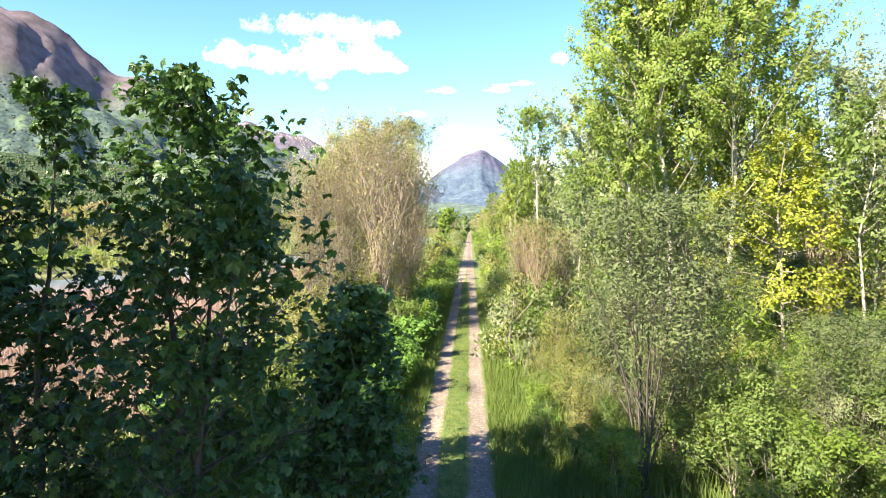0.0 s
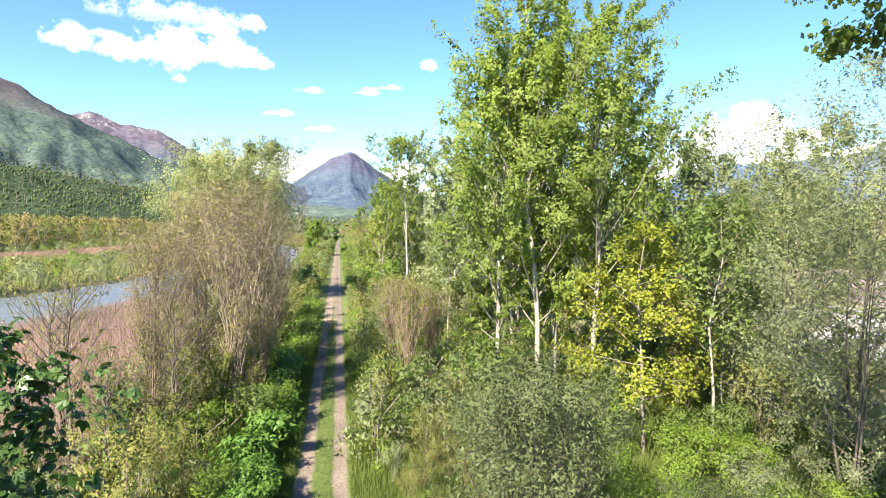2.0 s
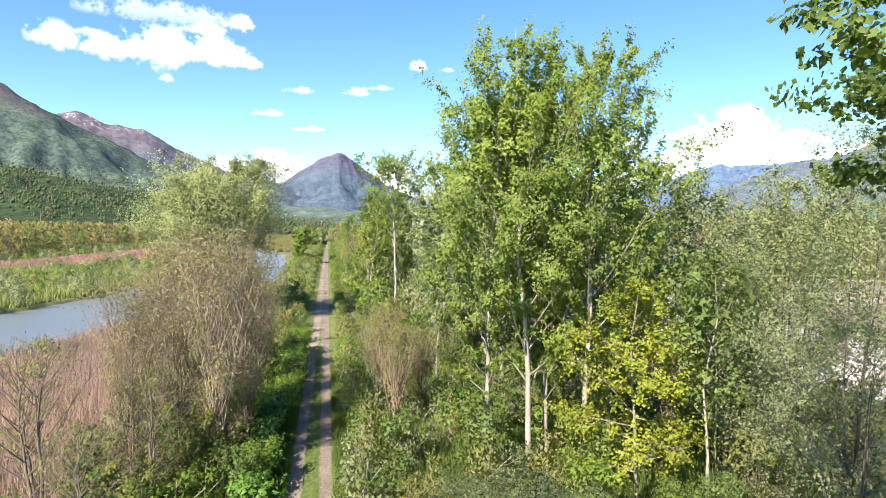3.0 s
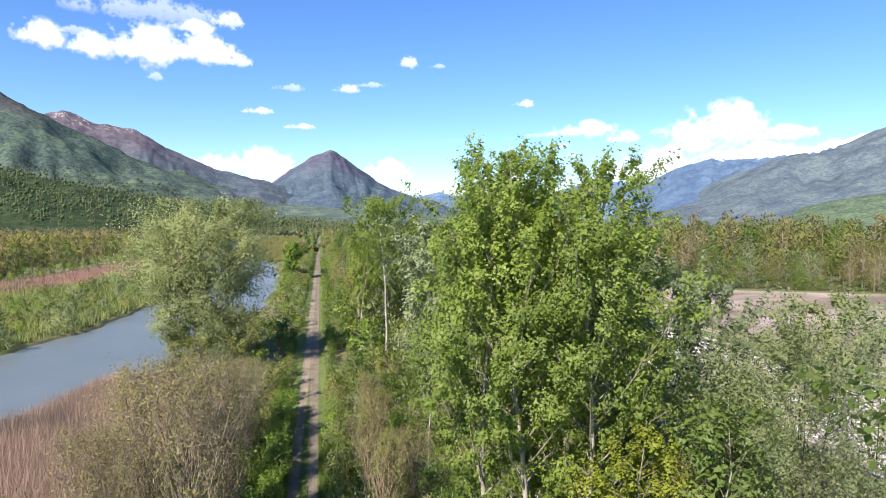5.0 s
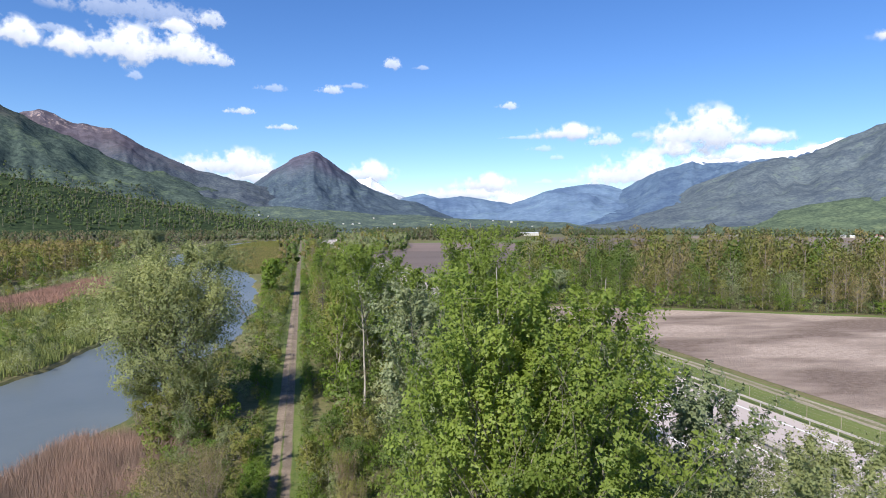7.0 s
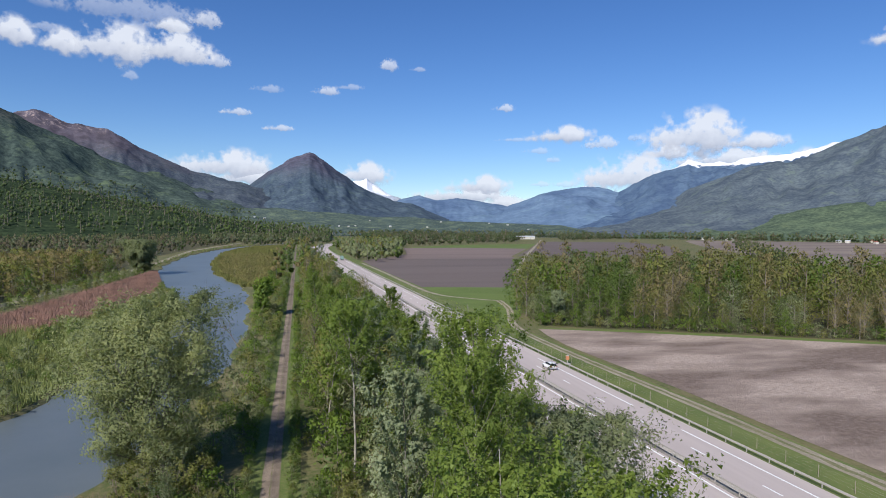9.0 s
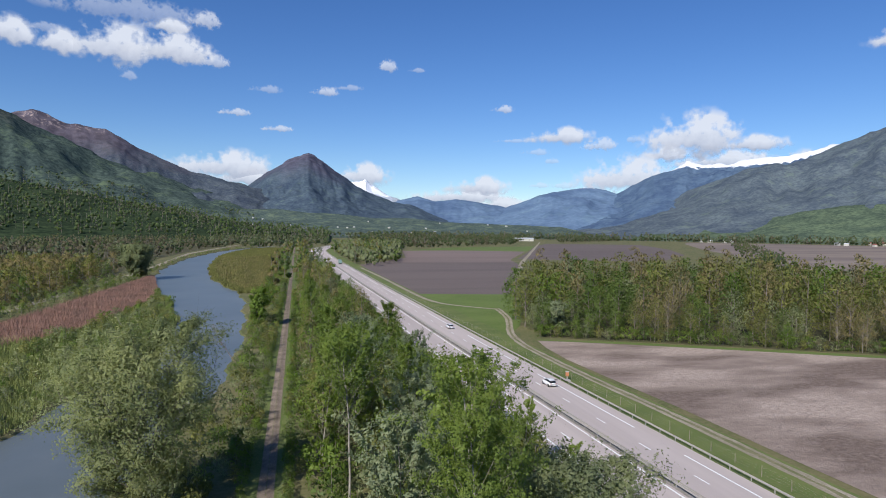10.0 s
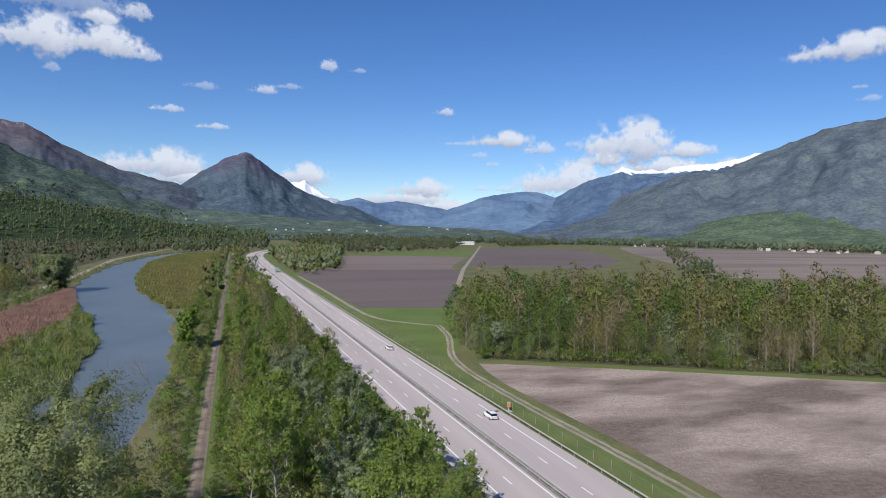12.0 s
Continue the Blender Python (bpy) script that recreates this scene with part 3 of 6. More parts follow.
tagged(new("road_track", mesh_of("road_track", tv.reshape(-1, 3), tf, mats=[TRACK_MAT], smooth=True)),
       "unpaved two-rut gravel track with a grassy middle", "track", kind="structure")
for name, a, b in (("verge", -4.0, -1.5), ("verge", 0.6, 3.0)):
    tagged(new(name, mesh_of(name, *ribbon(ty, np.full_like(ty, a), np.full_like(ty, b), 0.008), mats=[GRASS])), "green grass verge beside the track", "verge", kind="structure")


# the motorway: two carriageways, hard shoulders, painted lines
def band(y0, y1, a, b, z, step=2.0):
    y = np.arange(y0, y1 + 0.01, step)
    x = np.interp(y, road_y, road_x)
    return ribbon(y, x + a, x + b, z)


tagged(new("road", mesh_of("road", *band(-400, 1300, -12.0, 10.2, 0.12, 4.0), mats=[ASPHALT])), "pale grey asphalt motorway with two carriageways", "motorway", kind="structure")
for a, b, z in ((-14.5, -12.0, 0.06), (10.2, 20.5, 0.05)):
    tagged(new("verge", mesh_of("verge", *band(-400, 1200, a, b, z, 4.0), mats=[GRASS])), "grassy motorway verge", "verge", kind="structure")


def line(name, spans, label):
    tagged(new(name, mesh_of(name, *joined([band(y0, y1, a, b, 0.126, s) for y0, y1, a, b, s in spans]), mats=[PAINT])), label, "road marking", kind="structure")


tagged(new("median", mesh_of("median", *band(-400, 1290, -1.15, 0.05, 0.124, 4.0), mats=[MEDIAN])), "grey gravel median strip of the motorway", "median", kind="structure")
line("road_line", [(-400, 1290, -1.9, -1.6, 4)], "solid white line along the median")
line("road_line", [(-400, 1290, 0.5, 0.8, 4)], "solid white line along the median")
line("road_line", [(y, y + 3, 4.02, 4.26, 3) for y in range(-397, 1150, 13)], "white lane dashes")
line("road_line", [(y, y + 3, -5.63, -5.39, 3) for y in range(-390, 1150, 13)], "white lane dashes")
line("road_line", [(y, y + 39, 7.57, 7.87, 13) for y in range(-413, 1150, 52)], "long white dashes beside the hard shoulder")
line("road_line", [(y, y + 39, -9.23, -8.93, 13) for y in range(-374, 1150, 52)], "long white dashes beside the hard shoulder")


def guard_rail(offset, side, label):
    """A steel W-beam on short posts that follows the road."""
    root = base("guard_rail", label, "guard rail")
    y = np.arange(-200, 1100, 4.0)
    x = np.interp(y, road_y, road_x) + offset
    prof = [(0.0, 0.46), (0.05, 0.52), (0.0, 0.60), (0.05, 0.68), (0.0, 0.76), (-0.03, 0.76), (-0.03, 0.46), (0.0, 0.46)]
    v = np.stack([np.stack([x + side * a, y, np.full_like(y, z + 0.12)], 1) for a, z in prof], 0)
    part("beam", mesh_of("beam", v.reshape(-1, 3), grid_faces(len(prof), len(y)), mats=[STEEL]), root)
    post = mesh_of("post", *box(-0.05, -0.05, 0.0, 0.05, 0.05, 0.82), mats=[STEEL])
    for k in range(60):
        p = part("post", post, root)
        p.location = (road_at(60 + k * 4.0) + offset - side * 0.09, 60 + k * 4.0, 0.0)
    rest = [box(road_at(q) + offset - side * 0.09 - 0.05, q - 0.05, 0, road_at(q) + offset - side * 0.09 + 0.05, q + 0.05, 0.82) for q in range(300, 1000, 4)]
    tagged(part("posts", mesh_of("posts", *joined(rest), mats=[STEEL]), root), kind="stuff")


guard_rail(-0.85, -1, "galvanised steel guard rail along the median")
guard_rail(-0.25, 1, "galvanised steel guard rail along the median")
guard_rail(10.4, -1, "galvanised steel guard rail beside the hard shoulder")
guard_rail(-12.3, 1, "galvanised steel guard rail before the trees")

# the lane beside the motorway, which bends off to the fields
SERVICE = [(-150, 76), (60, 71.0), (95, 69.8), (111, 69.2), (136, 67.4), (155, 66.6), (170, 66.2), (185, 66.4), (199, 68.9), (213, 73.5), (226, 78.5), (240, 81.5), (258, 84)]
sy, sx = smooth_line(SERVICE, 2.0)
RUT_GRASS = earth("worn grass between ruts", (0.15, 0.15, 0.07), (0.24, 0.21, 0.13), (0.11, 0.135, 0.045), 0.12, 2.0)


def rutted(y, x, half, z):
    """Two pale wheel ruts with a worn grassy middle, along a line x over y."""
    cols = [(-half, 0.0), (-half * 0.3, 0.0), (half * 0.3, 0.03), (half, 0.0)]
    fray = np.random.default_rng(5).normal(size=(len(cols), len(y))) * 0.10
    v = np.stack([np.stack([x + a + w, y, np.full_like(y, z + h)], 1) for (a, h), w in zip(cols, fray)], 0)
    n = len(y) - 1
    return mesh_of("road_lane", v.reshape(-1, 3), grid_faces(len(cols), len(y)), mats=[LANE, RUT_GRASS], index=np.repeat([0, 1, 0], n))


tagged(new("road_lane", rutted(sy, sx, 1.25, 0.075)), "pale dusty two-rut farm lane beside the motorway", "lane", kind="structure")


def lane(name, points, wide, z, label):
    """A strip along a few plan marks."""
    p = np.array(points, float)
    s = np.concatenate([[0], np.cumsum(np.linalg.norm(np.diff(p, axis=0), axis=1))])
    q = np.linspace(0, s[-1], max(8, int(s[-1] / 6)))
    c = np.stack([np.interp(q, s, p[:, 0]), np.interp(q, s, p[:, 1])], 1)
    w = 5
    c = np.stack([np.convolve(np.pad(c[:, k], w // 2, mode="reflect", reflect_type="odd"), np.ones(w) / w, mode="valid") for k in (0, 1)], 1)
    d = np.gradient(c, axis=0)
    d /= np.linalg.norm(d, axis=1)[:, None]
    n = np.stack([-d[:, 1], d[:, 0]], 1) * wide / 2
    zz = np.full((len(c), 1), z)
    v = np.stack([np.hstack([c + n, zz]), np.hstack([c - n, zz])], 1).reshape(-1, 3)
    f = np.array([(2 * k, 2 * k + 1, 2 * k + 3, 2 * k + 2) for k in range(len(c) - 1)])[:, ::-1]
    return tagged(new(name, mesh_of(name, v, f, mats=[LANE])), label, "lane", kind="structure")


lane("road_lane", [(84, 256), (80, 262), (70, 266), (62, 285), (60, 330), (58, 420), (54, 520)], 2.2, 0.08, "pale farm lane curving through the meadow")
lane("road_lane", [(150, 412), (160, 440), (220, 591), (400, 1010), (601, 1480)], 4.0, 0.09, "pale straight farm lane between the fields")
lane("road_lane", [(-104, 240), (-103, 300), (-102, 370), (-102, 407), (-103, 470), (-106, 547), (-119, 771), (-110, 916), (-94, 1112)], 5.0, 0.05, "pale dyke path along the far bank")

sheet("field_near", [(79, -160), (75, 60), (73.7, 91), (73.2, 116), (71.2, 144), (70.4, 160), (71.2, 175), (73, 186), (97, 175.5), (126, 161), (172, 137), (240, 105), (420, 30), (420, -160)], 0.04, FIELD, "bare tilled field of pale and brown soil", "field")
sheet("field_margin", [(73.4, 188), (98, 179), (126, 165), (172, 141), (240, 109), (420, 34), (420, 30), (240, 105), (172, 137), (126, 161), (97, 175.5), (74, 186)], 0.05, MEADOW, "green grass margin before the wood", "grass margin")
sheet("meadow", [(61.5, 225), (60.5, 300), (63, 318), (112, 309), (104, 285), (90, 245), (78, 214), (70, 200), (62, 200)], 0.03, MEADOW, "bright green meadow beside the motorway", "meadow")
sheet("field_dark", [(63, 318), (58, 430), (57, 560), (100, 640), (120, 690), (150, 890), (232, 905), (330, 870), (225, 640), (205, 560), (160, 440), (112, 309)], 0.035, FIELD_DARK, "dark freshly tilled field", "field")
sheet("field_pale", [(80, 596), (213, 594), (225, 640), (329, 868), (232, 903), (151, 888), (121, 690), (101, 640)], 0.042, FIELD_PINK, "drier pinkish-brown part of the tilled field", "field")
sheet("field_green", [(152, 893), (234, 908), (332, 873), (450, 1130), (262, 1040), (190, 950)], 0.036, MEADOW, "pale green field of young crop", "field")
sheet("field_far", [(238, 655), (340, 880), (470, 1180), (560, 1330), (760, 1280), (640, 980), (520, 760), (380, 600)], 0.036, FIELD_DARK, "dark tilled field beyond the lane", "field")
sheet("field_far", [(430, 480), (560, 700), (720, 1000), (960, 1400), (1080, 1560), (1400, 1350), (1680, 1000), (1500, 760), (1200, 420), (760, 260)], 0.037, FIELD_FAR, "broad bare fields in the valley", "field")


sheet("wood_floor", [(77, 191), (98, 181), (126, 167), (172, 143), (240, 111), (420, 38), (420, 190), (300, 260), (180, 340), (120, 330), (88, 230)], 0.045, LITTER, "shaded wood floor of litter and low herbs", "wood floor")
sheet("wood_floor", [(-107, 90), (-107, 347), (-114, 463), (-129, 592), (-126, 836), (-110, 1060), (-420, 1060), (-440, 480), (-240, 90)], 0.02, LITTER, "shaded wood floor of litter and low herbs", "wood floor")


# ---- mountains ----
def fbm(u, v, seed, octaves=5):
    """Smooth random relief over arrays u, v."""
    rng = np.random.default_rng(seed)
    tot, amp = np.zeros(np.broadcast(u, v).shape), 1.0
    for k in range(octaves):
        table = rng.random((64, 64))
        a, b = u * 2 ** k + 17.3 * k, v * 2 ** k + 9.1 * k
        ia, ib = np.floor(a).astype(int), np.floor(b).astype(int)
        fa, fb = a - ia, b - ib
        fa, fb = fa * fa * (3 - 2 * fa), fb * fb * (3 - 2 * fb)
        g = lambda i, j: table[i % 64, j % 64]
        tot = tot + amp * ((g(ia, ib) * (1 - fa) + g(ia + 1, ib) * fa) * (1 - fb) + (g(ia, ib + 1) * (1 - fa) + g(ia + 1, ib + 1) * fa) * fb - 0.5)
        amp *= 0.5
    return tot


def mountain(name, ridge, far, foot, mat, label, steep=1.25, rough=0.10, seed=1, n=170, m=52):
    """A range with its crest on an arc at distance far, shaped to fit the camera's view; ridge: degrees from +y and
    crest heights.
    """
    az = np.linspace(ridge[0][0], ridge[-1][0], n)
    crest = np.interp(az, [p[0] for p in ridge], [p[1] for p in ridge])
    crest = np.convolve(np.pad(crest, 1, mode="edge"), (0.2, 0.6, 0.2), mode="valid")
    top = crest.max()
    f = np.linspace(0, 1.25, m)
    A, F = np.meshgrid(np.radians(az), f, indexing="ij")
    up = np.where(F <= 1, np.abs(F) ** steep, np.clip(1 - (F - 1) * 3.0, 0, 1))
    u, w = A * far / 420, (foot + (far - foot) * F) / 420
    spur = np.abs(fbm(u * 0.8, w * 0.35, seed, 3)) * 2 - 0.5
    gully = fbm(u, w, seed + 3, 6) + 0.35 * fbm(u * 2.6, w * 0.5, seed + 6, 4)
    hump = np.clip(F * (1.02 - F) * 4, 0, 1)
    Z = crest[:, None] * up * (1 + rough * (2.2 * gully - 1.6 * spur) * hump) + top * 0.022 * fbm(u * 4, w * 4, seed + 9, 4) * np.clip(up * 3, 0, 1)
    ribs = 1 - np.abs(fbm(u * 3.4 + 0.5 * fbm(u * 2, w * 2, seed + 20, 2), w * 0.7, seed + 15, 5)) * 4
    Z = Z + crest[:, None] * 0.028 * ribs * np.clip(F * (1.0 - F) * 4.5, 0, 1) * np.clip(up * 2, 0, 1)
    R = foot + (far - foot) * F
    jag = top * 0.016 * fbm(A * far / 60, A * 0, seed + 12, 4)
    # Slopes stay below the crest line, so the outline fits the camera's view.
    Z = np.where(F < 0.985, np.minimum(Z, (crest[:, None] - 30) * R / far * 0.985 + 25), Z + jag)
    Z = np.where(F < 0.01, -3.0, Z)
    v = np.stack([R * np.sin(A), R * np.cos(A), Z], -1)
    ob = new(name, mesh_of(name, v.reshape(-1, 3), grid_faces(n, m)[:, ::-1], mats=[mat], smooth=True))
    tagged(ob, label, "mountain", kind="structure")
    return v


S_HILL = slope_mat("wooded hillside", (0.028, 0.044, 0.025), (0.046, 0.066, 0.034), (0.085, 0.12, 0.048), (0.2, 0.17, 0.14), 700, 900, scale=0.006, open_=0.60)
# Distance haze is mixed into this slope's base colours.
S_LEFT = slope_mat("haze-tinted valley slope with woods and pasture", (0.048, 0.07, 0.066), (0.08, 0.108, 0.09), (0.112, 0.15, 0.085), (0.14, 0.115, 0.12), 450, 640, scale=0.0035, open_=0.55)
# Ridge and peak: blue-mauve woods and rock stand in for haze and cloud shade.
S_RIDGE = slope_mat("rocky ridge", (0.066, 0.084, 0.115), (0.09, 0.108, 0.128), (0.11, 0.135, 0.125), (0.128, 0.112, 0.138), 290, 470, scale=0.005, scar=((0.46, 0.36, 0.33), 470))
S_PEAK = slope_mat("wooded peak with haze in the colour", (0.06, 0.085, 0.125), (0.082, 0.112, 0.14), (0.10, 0.14, 0.13), (0.108, 0.105, 0.145), 270, 430, scale=0.005, scar=((0.30, 0.255, 0.25), 450))
# The blue of the far ranges is distance haze put into the colour.
S_FAR = slope_mat("far range in haze blue", (0.11, 0.17, 0.27), (0.13, 0.19, 0.29), (0.14, 0.21, 0.28), (0.22, 0.25, 0.32), 600, 800, 9999, scale=0.002, depth=0.3)
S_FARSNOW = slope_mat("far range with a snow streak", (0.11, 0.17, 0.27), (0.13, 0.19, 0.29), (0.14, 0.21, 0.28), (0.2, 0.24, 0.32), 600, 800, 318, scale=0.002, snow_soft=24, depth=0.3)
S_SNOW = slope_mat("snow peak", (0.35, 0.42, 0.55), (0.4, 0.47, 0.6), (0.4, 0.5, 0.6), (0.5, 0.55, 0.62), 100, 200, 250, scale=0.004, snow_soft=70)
S_R2 = slope_mat("far range in haze blue with snow top", (0.085, 0.13, 0.21), (0.10, 0.15, 0.23), (0.11, 0.16, 0.22), (0.13, 0.18, 0.26), 600, 700, 432, scale=0.003, snow_soft=26, depth=0.4)
# Nearer slopes carry painted haze as well: greyed, bluish woods and pasture.
S_R1 = slope_mat("long wooded slope tinted by haze", (0.088, 0.112, 0.142), (0.112, 0.138, 0.156), (0.13, 0.164, 0.148), (0.15, 0.145, 0.15), 520, 760, scale=0.004, depth=0.8)
S_MID = slope_mat("haze-tinted low hills of woods and pasture", (0.07, 0.098, 0.095), (0.10, 0.132, 0.11), (0.14, 0.175, 0.115), (0.2, 0.17, 0.14), 700, 900, scale=0.007, open_=0.53)
S_R0 = slope_mat("foothill woods", (0.075, 0.105, 0.075), (0.105, 0.14, 0.09), (0.14, 0.175, 0.10), (0.2, 0.17, 0.14), 700, 900, scale=0.005)

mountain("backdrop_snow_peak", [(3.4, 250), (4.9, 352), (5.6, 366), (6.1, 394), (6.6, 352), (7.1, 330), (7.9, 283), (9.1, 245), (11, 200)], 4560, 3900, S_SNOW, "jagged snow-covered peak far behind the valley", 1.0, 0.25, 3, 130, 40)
mountain("backdrop_far_range", [(6, 190), (7.9, 208), (9.1, 230), (10.9, 264), (12.5, 233), (14.3, 246), (16.4, 225), (19.5, 187), (23, 180)], 4500, 3300, S_FAR, "mountain range coloured blue for haze at the valley's end", 1.1, 0.10, 4)
mountain("backdrop_far_ridge", [(15, -8), (17, 110), (18.5, 158), (19.5, 200), (22.1, 277), (24.7, 312), (26.0, 334), (27.8, 310), (29.8, 263), (32.4, 200), (35, 120), (38, -8)], 4400, 3000, S_FARSNOW, "mountain coloured blue for haze, with a snow streak", 1.1, 0.10, 6)
mountain("backdrop_snow_ridge", [(20.5, -8), (22.5, 40), (24.8, 110), (27.3, 223), (28.8, 290), (31.8, 405), (33.2, 436), (33.9, 462), (34.3, 482), (34.6, 508), (35.2, 489), (35.9, 470), (37.1, 484), (37.8, 468), (38.5, 486), (39.4, 502), (40.7, 510), (42.1, 520), (43.4, 538), (44.4, 553), (45.5, 570), (49, 540)], 4450, 2700, S_R2, "far mountain coloured blue for haze, with a snowy crest", 1.1, 0.14, 8, 300)
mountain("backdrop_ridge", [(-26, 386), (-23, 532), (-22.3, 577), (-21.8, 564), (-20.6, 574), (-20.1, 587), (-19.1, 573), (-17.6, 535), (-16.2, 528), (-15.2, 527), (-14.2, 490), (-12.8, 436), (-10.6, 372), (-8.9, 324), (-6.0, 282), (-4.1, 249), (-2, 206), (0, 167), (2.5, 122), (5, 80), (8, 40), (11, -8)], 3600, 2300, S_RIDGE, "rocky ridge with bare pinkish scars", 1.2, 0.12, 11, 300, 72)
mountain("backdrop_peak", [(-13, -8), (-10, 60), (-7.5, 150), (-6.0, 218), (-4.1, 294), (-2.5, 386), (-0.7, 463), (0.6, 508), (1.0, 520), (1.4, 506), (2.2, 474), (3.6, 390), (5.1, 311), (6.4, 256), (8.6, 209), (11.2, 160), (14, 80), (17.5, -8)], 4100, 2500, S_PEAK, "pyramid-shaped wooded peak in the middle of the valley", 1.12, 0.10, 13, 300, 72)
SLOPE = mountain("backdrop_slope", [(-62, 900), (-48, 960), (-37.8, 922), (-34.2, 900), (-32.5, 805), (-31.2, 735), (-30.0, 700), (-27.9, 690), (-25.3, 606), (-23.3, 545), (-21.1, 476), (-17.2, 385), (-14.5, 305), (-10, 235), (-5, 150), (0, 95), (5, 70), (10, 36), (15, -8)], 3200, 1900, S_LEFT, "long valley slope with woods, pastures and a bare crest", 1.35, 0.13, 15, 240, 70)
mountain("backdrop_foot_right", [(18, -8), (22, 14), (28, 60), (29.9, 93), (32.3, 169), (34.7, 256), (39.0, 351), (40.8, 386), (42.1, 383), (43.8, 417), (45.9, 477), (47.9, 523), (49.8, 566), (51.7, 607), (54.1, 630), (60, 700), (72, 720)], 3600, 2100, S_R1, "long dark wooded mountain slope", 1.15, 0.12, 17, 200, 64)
mountain("backdrop_foothill", [(26, -8), (30, 20), (32.4, 45), (37.2, 70), (41.8, 108), (46.0, 145), (50.0, 165), (54.3, 188), (64, 210)], 2700, 2050, S_R0, "wooded foothill at the valley's side", 0.9, 0.10, 19, 160, 40)
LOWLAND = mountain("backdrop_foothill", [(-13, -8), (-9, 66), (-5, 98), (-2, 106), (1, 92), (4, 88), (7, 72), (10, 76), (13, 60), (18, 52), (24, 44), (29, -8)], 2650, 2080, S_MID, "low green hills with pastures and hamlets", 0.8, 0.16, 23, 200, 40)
HILL = mountain("backdrop_hill", [(-60, 265), (-40, 228), (-28.0, 194), (-24.4, 181), (-20.5, 153), (-16.9, 128), (-14.8, 116), (-12.2, 99), (-9.4, 83), (-6.5, 59), (-3.8, 38), (-0.6, 26), (3, 10)], 2250, 1250, S_HILL, "dark wooded hill at the valley's foot", 0.8, 0.10, 21, 260, 60)


# ---- clouds: glowing sheets close behind the farthest range, placed to fit the view ----
def cloud(az, el, wide, high, mat):
    """A far cumulus: a shallow bulging sheet turned to face the camera's start."""
    d = 4800.0
    w, h = d * radians(wide), d * radians(high)
    nu, nv = 9, 5
    u, v = np.meshgrid(np.linspace(-0.5, 0.5, nu), np.linspace(-0.5, 0.5, nv), indexing="ij")
    bulge = -0.12 * h * np.cos(u * math.pi) * np.cos(v * math.pi)
    me = mesh_of("cloud", np.stack([u * w, bulge, v * h], -1).reshape(-1, 3), grid_faces(nu, nv), mats=[mat], smooth=True)
    uv = me.uv_layers.new(name="UVMap")
    idx = np.zeros(len(me.loops), np.int32)
    me.loops.foreach_get("vertex_index", idx)
    uv.data.foreach_set("uv", np.stack([u.ravel()[idx] + 0.5, v.ravel()[idx] + 0.5], 1).astype(np.float32).ravel())
    ob = tagged(new("cloud", me), "white cumulus cloud in the blue sky", "cloud", "clouds", "structure")
    a, e = radians(az), radians(el)
    ob.matrix_basis = Matrix.LocRotScale((d * math.sin(a) * math.cos(e), d * math.cos(a) * math.cos(e), d * math.sin(e)), Euler((e, 0, -a)), None)


for az, el, wide, high in (
        (-14.5, 14.7, 6.6, 3.4), (-10.5, 14.9, 7.3, 2.6), (-7.1, 14.2, 3.1, 1.2), (-10.9, 16.6, 3.9, 1.2), (-7.8, 17.4, 2.6, 1.5), (-21.9, 14.6, 3.9, 2.2),
        (-18.7, 14.3, 3.4, 2.1), (-5.3, 10.2, 2.6, 0.7), (-1.7, 9.0, 2.7, 0.6), (2.4, 12.4, 2.3, 0.9), (7.9, 14.8, 1.8, 1.2), (18.6, 11.2, 1.9, 0.8), (23.9, 8.8, 5.8, 1.6), (27.4, 8.0, 3.1, 1.3),
        (35.3, 8.6, 8.1, 3.9), (39.2, 7.7, 6.3, 1.4), (32.6, 7.1, 4.7, 1.6), (37.5, 6.4, 7.9, 1.6), (29.8, 5.2, 8.9, 3.5), (42.8, 5.8, 9.4, 2.2), (16.5, 4.3, 5.8, 1.9), (15.2, 3.4, 9.4, 1.4),
        (18.1, 2.7, 6.8, 1.3), (-6.0, 5.7, 9.4, 2.6), (-4.6, 4.7, 6.3, 1.6), (5.8, 5.2, 5.2, 2.2), (51.1, 14.9, 6.8, 2.0), (52.7, 15.3, 3.7, 1.3)):
    cloud(az, el, wide * 1.3, high * (1.6 if wide > 3.2 else 1.5), CLOUD if wide > 3.2 else PUFF)
for az, el, wide, high in ((-13.6, 17.5, 12.0, 2.2), (-19.7, 15.2, 4.2, 0.8), (4.5, 12.8, 2.6, 0.6), (10.6, 14.5, 1.5, 0.5), (-2.7, 12.3, 2.6, 0.8), (-13.7, 12.4, 1.4, 0.9), (19.3, 8.4, 3.1, 0.4), (30.1, 8.4, 1.4, 0.8), (21.6, 7.4, 2.4, 0.7),
                           (23.0, 6.6, 1.4, 0.7), (23.9, 4.4, 2.6, 0.7), (21.9, 4.4, 1.9, 0.6), (52.7, 11.0, 1.9, 0.6), (52.1, 11.9, 1.2, 0.4)):
    cloud(az, el, wide * 1.3, high * 1.4, WISP)

# ---- trees and shrubs ----
rng0 = np.random.default_rng(7)


def tall_crown(h):
    return (0.45 + 0.55 * min(1, h / 0.25)) * (1 - 0.64 * max(0, h - 0.25) / 0.75)


def round_crown(h):
    return max(0.05, math.sin(math.pi * (0.14 + 0.80 * h))) ** 0.75


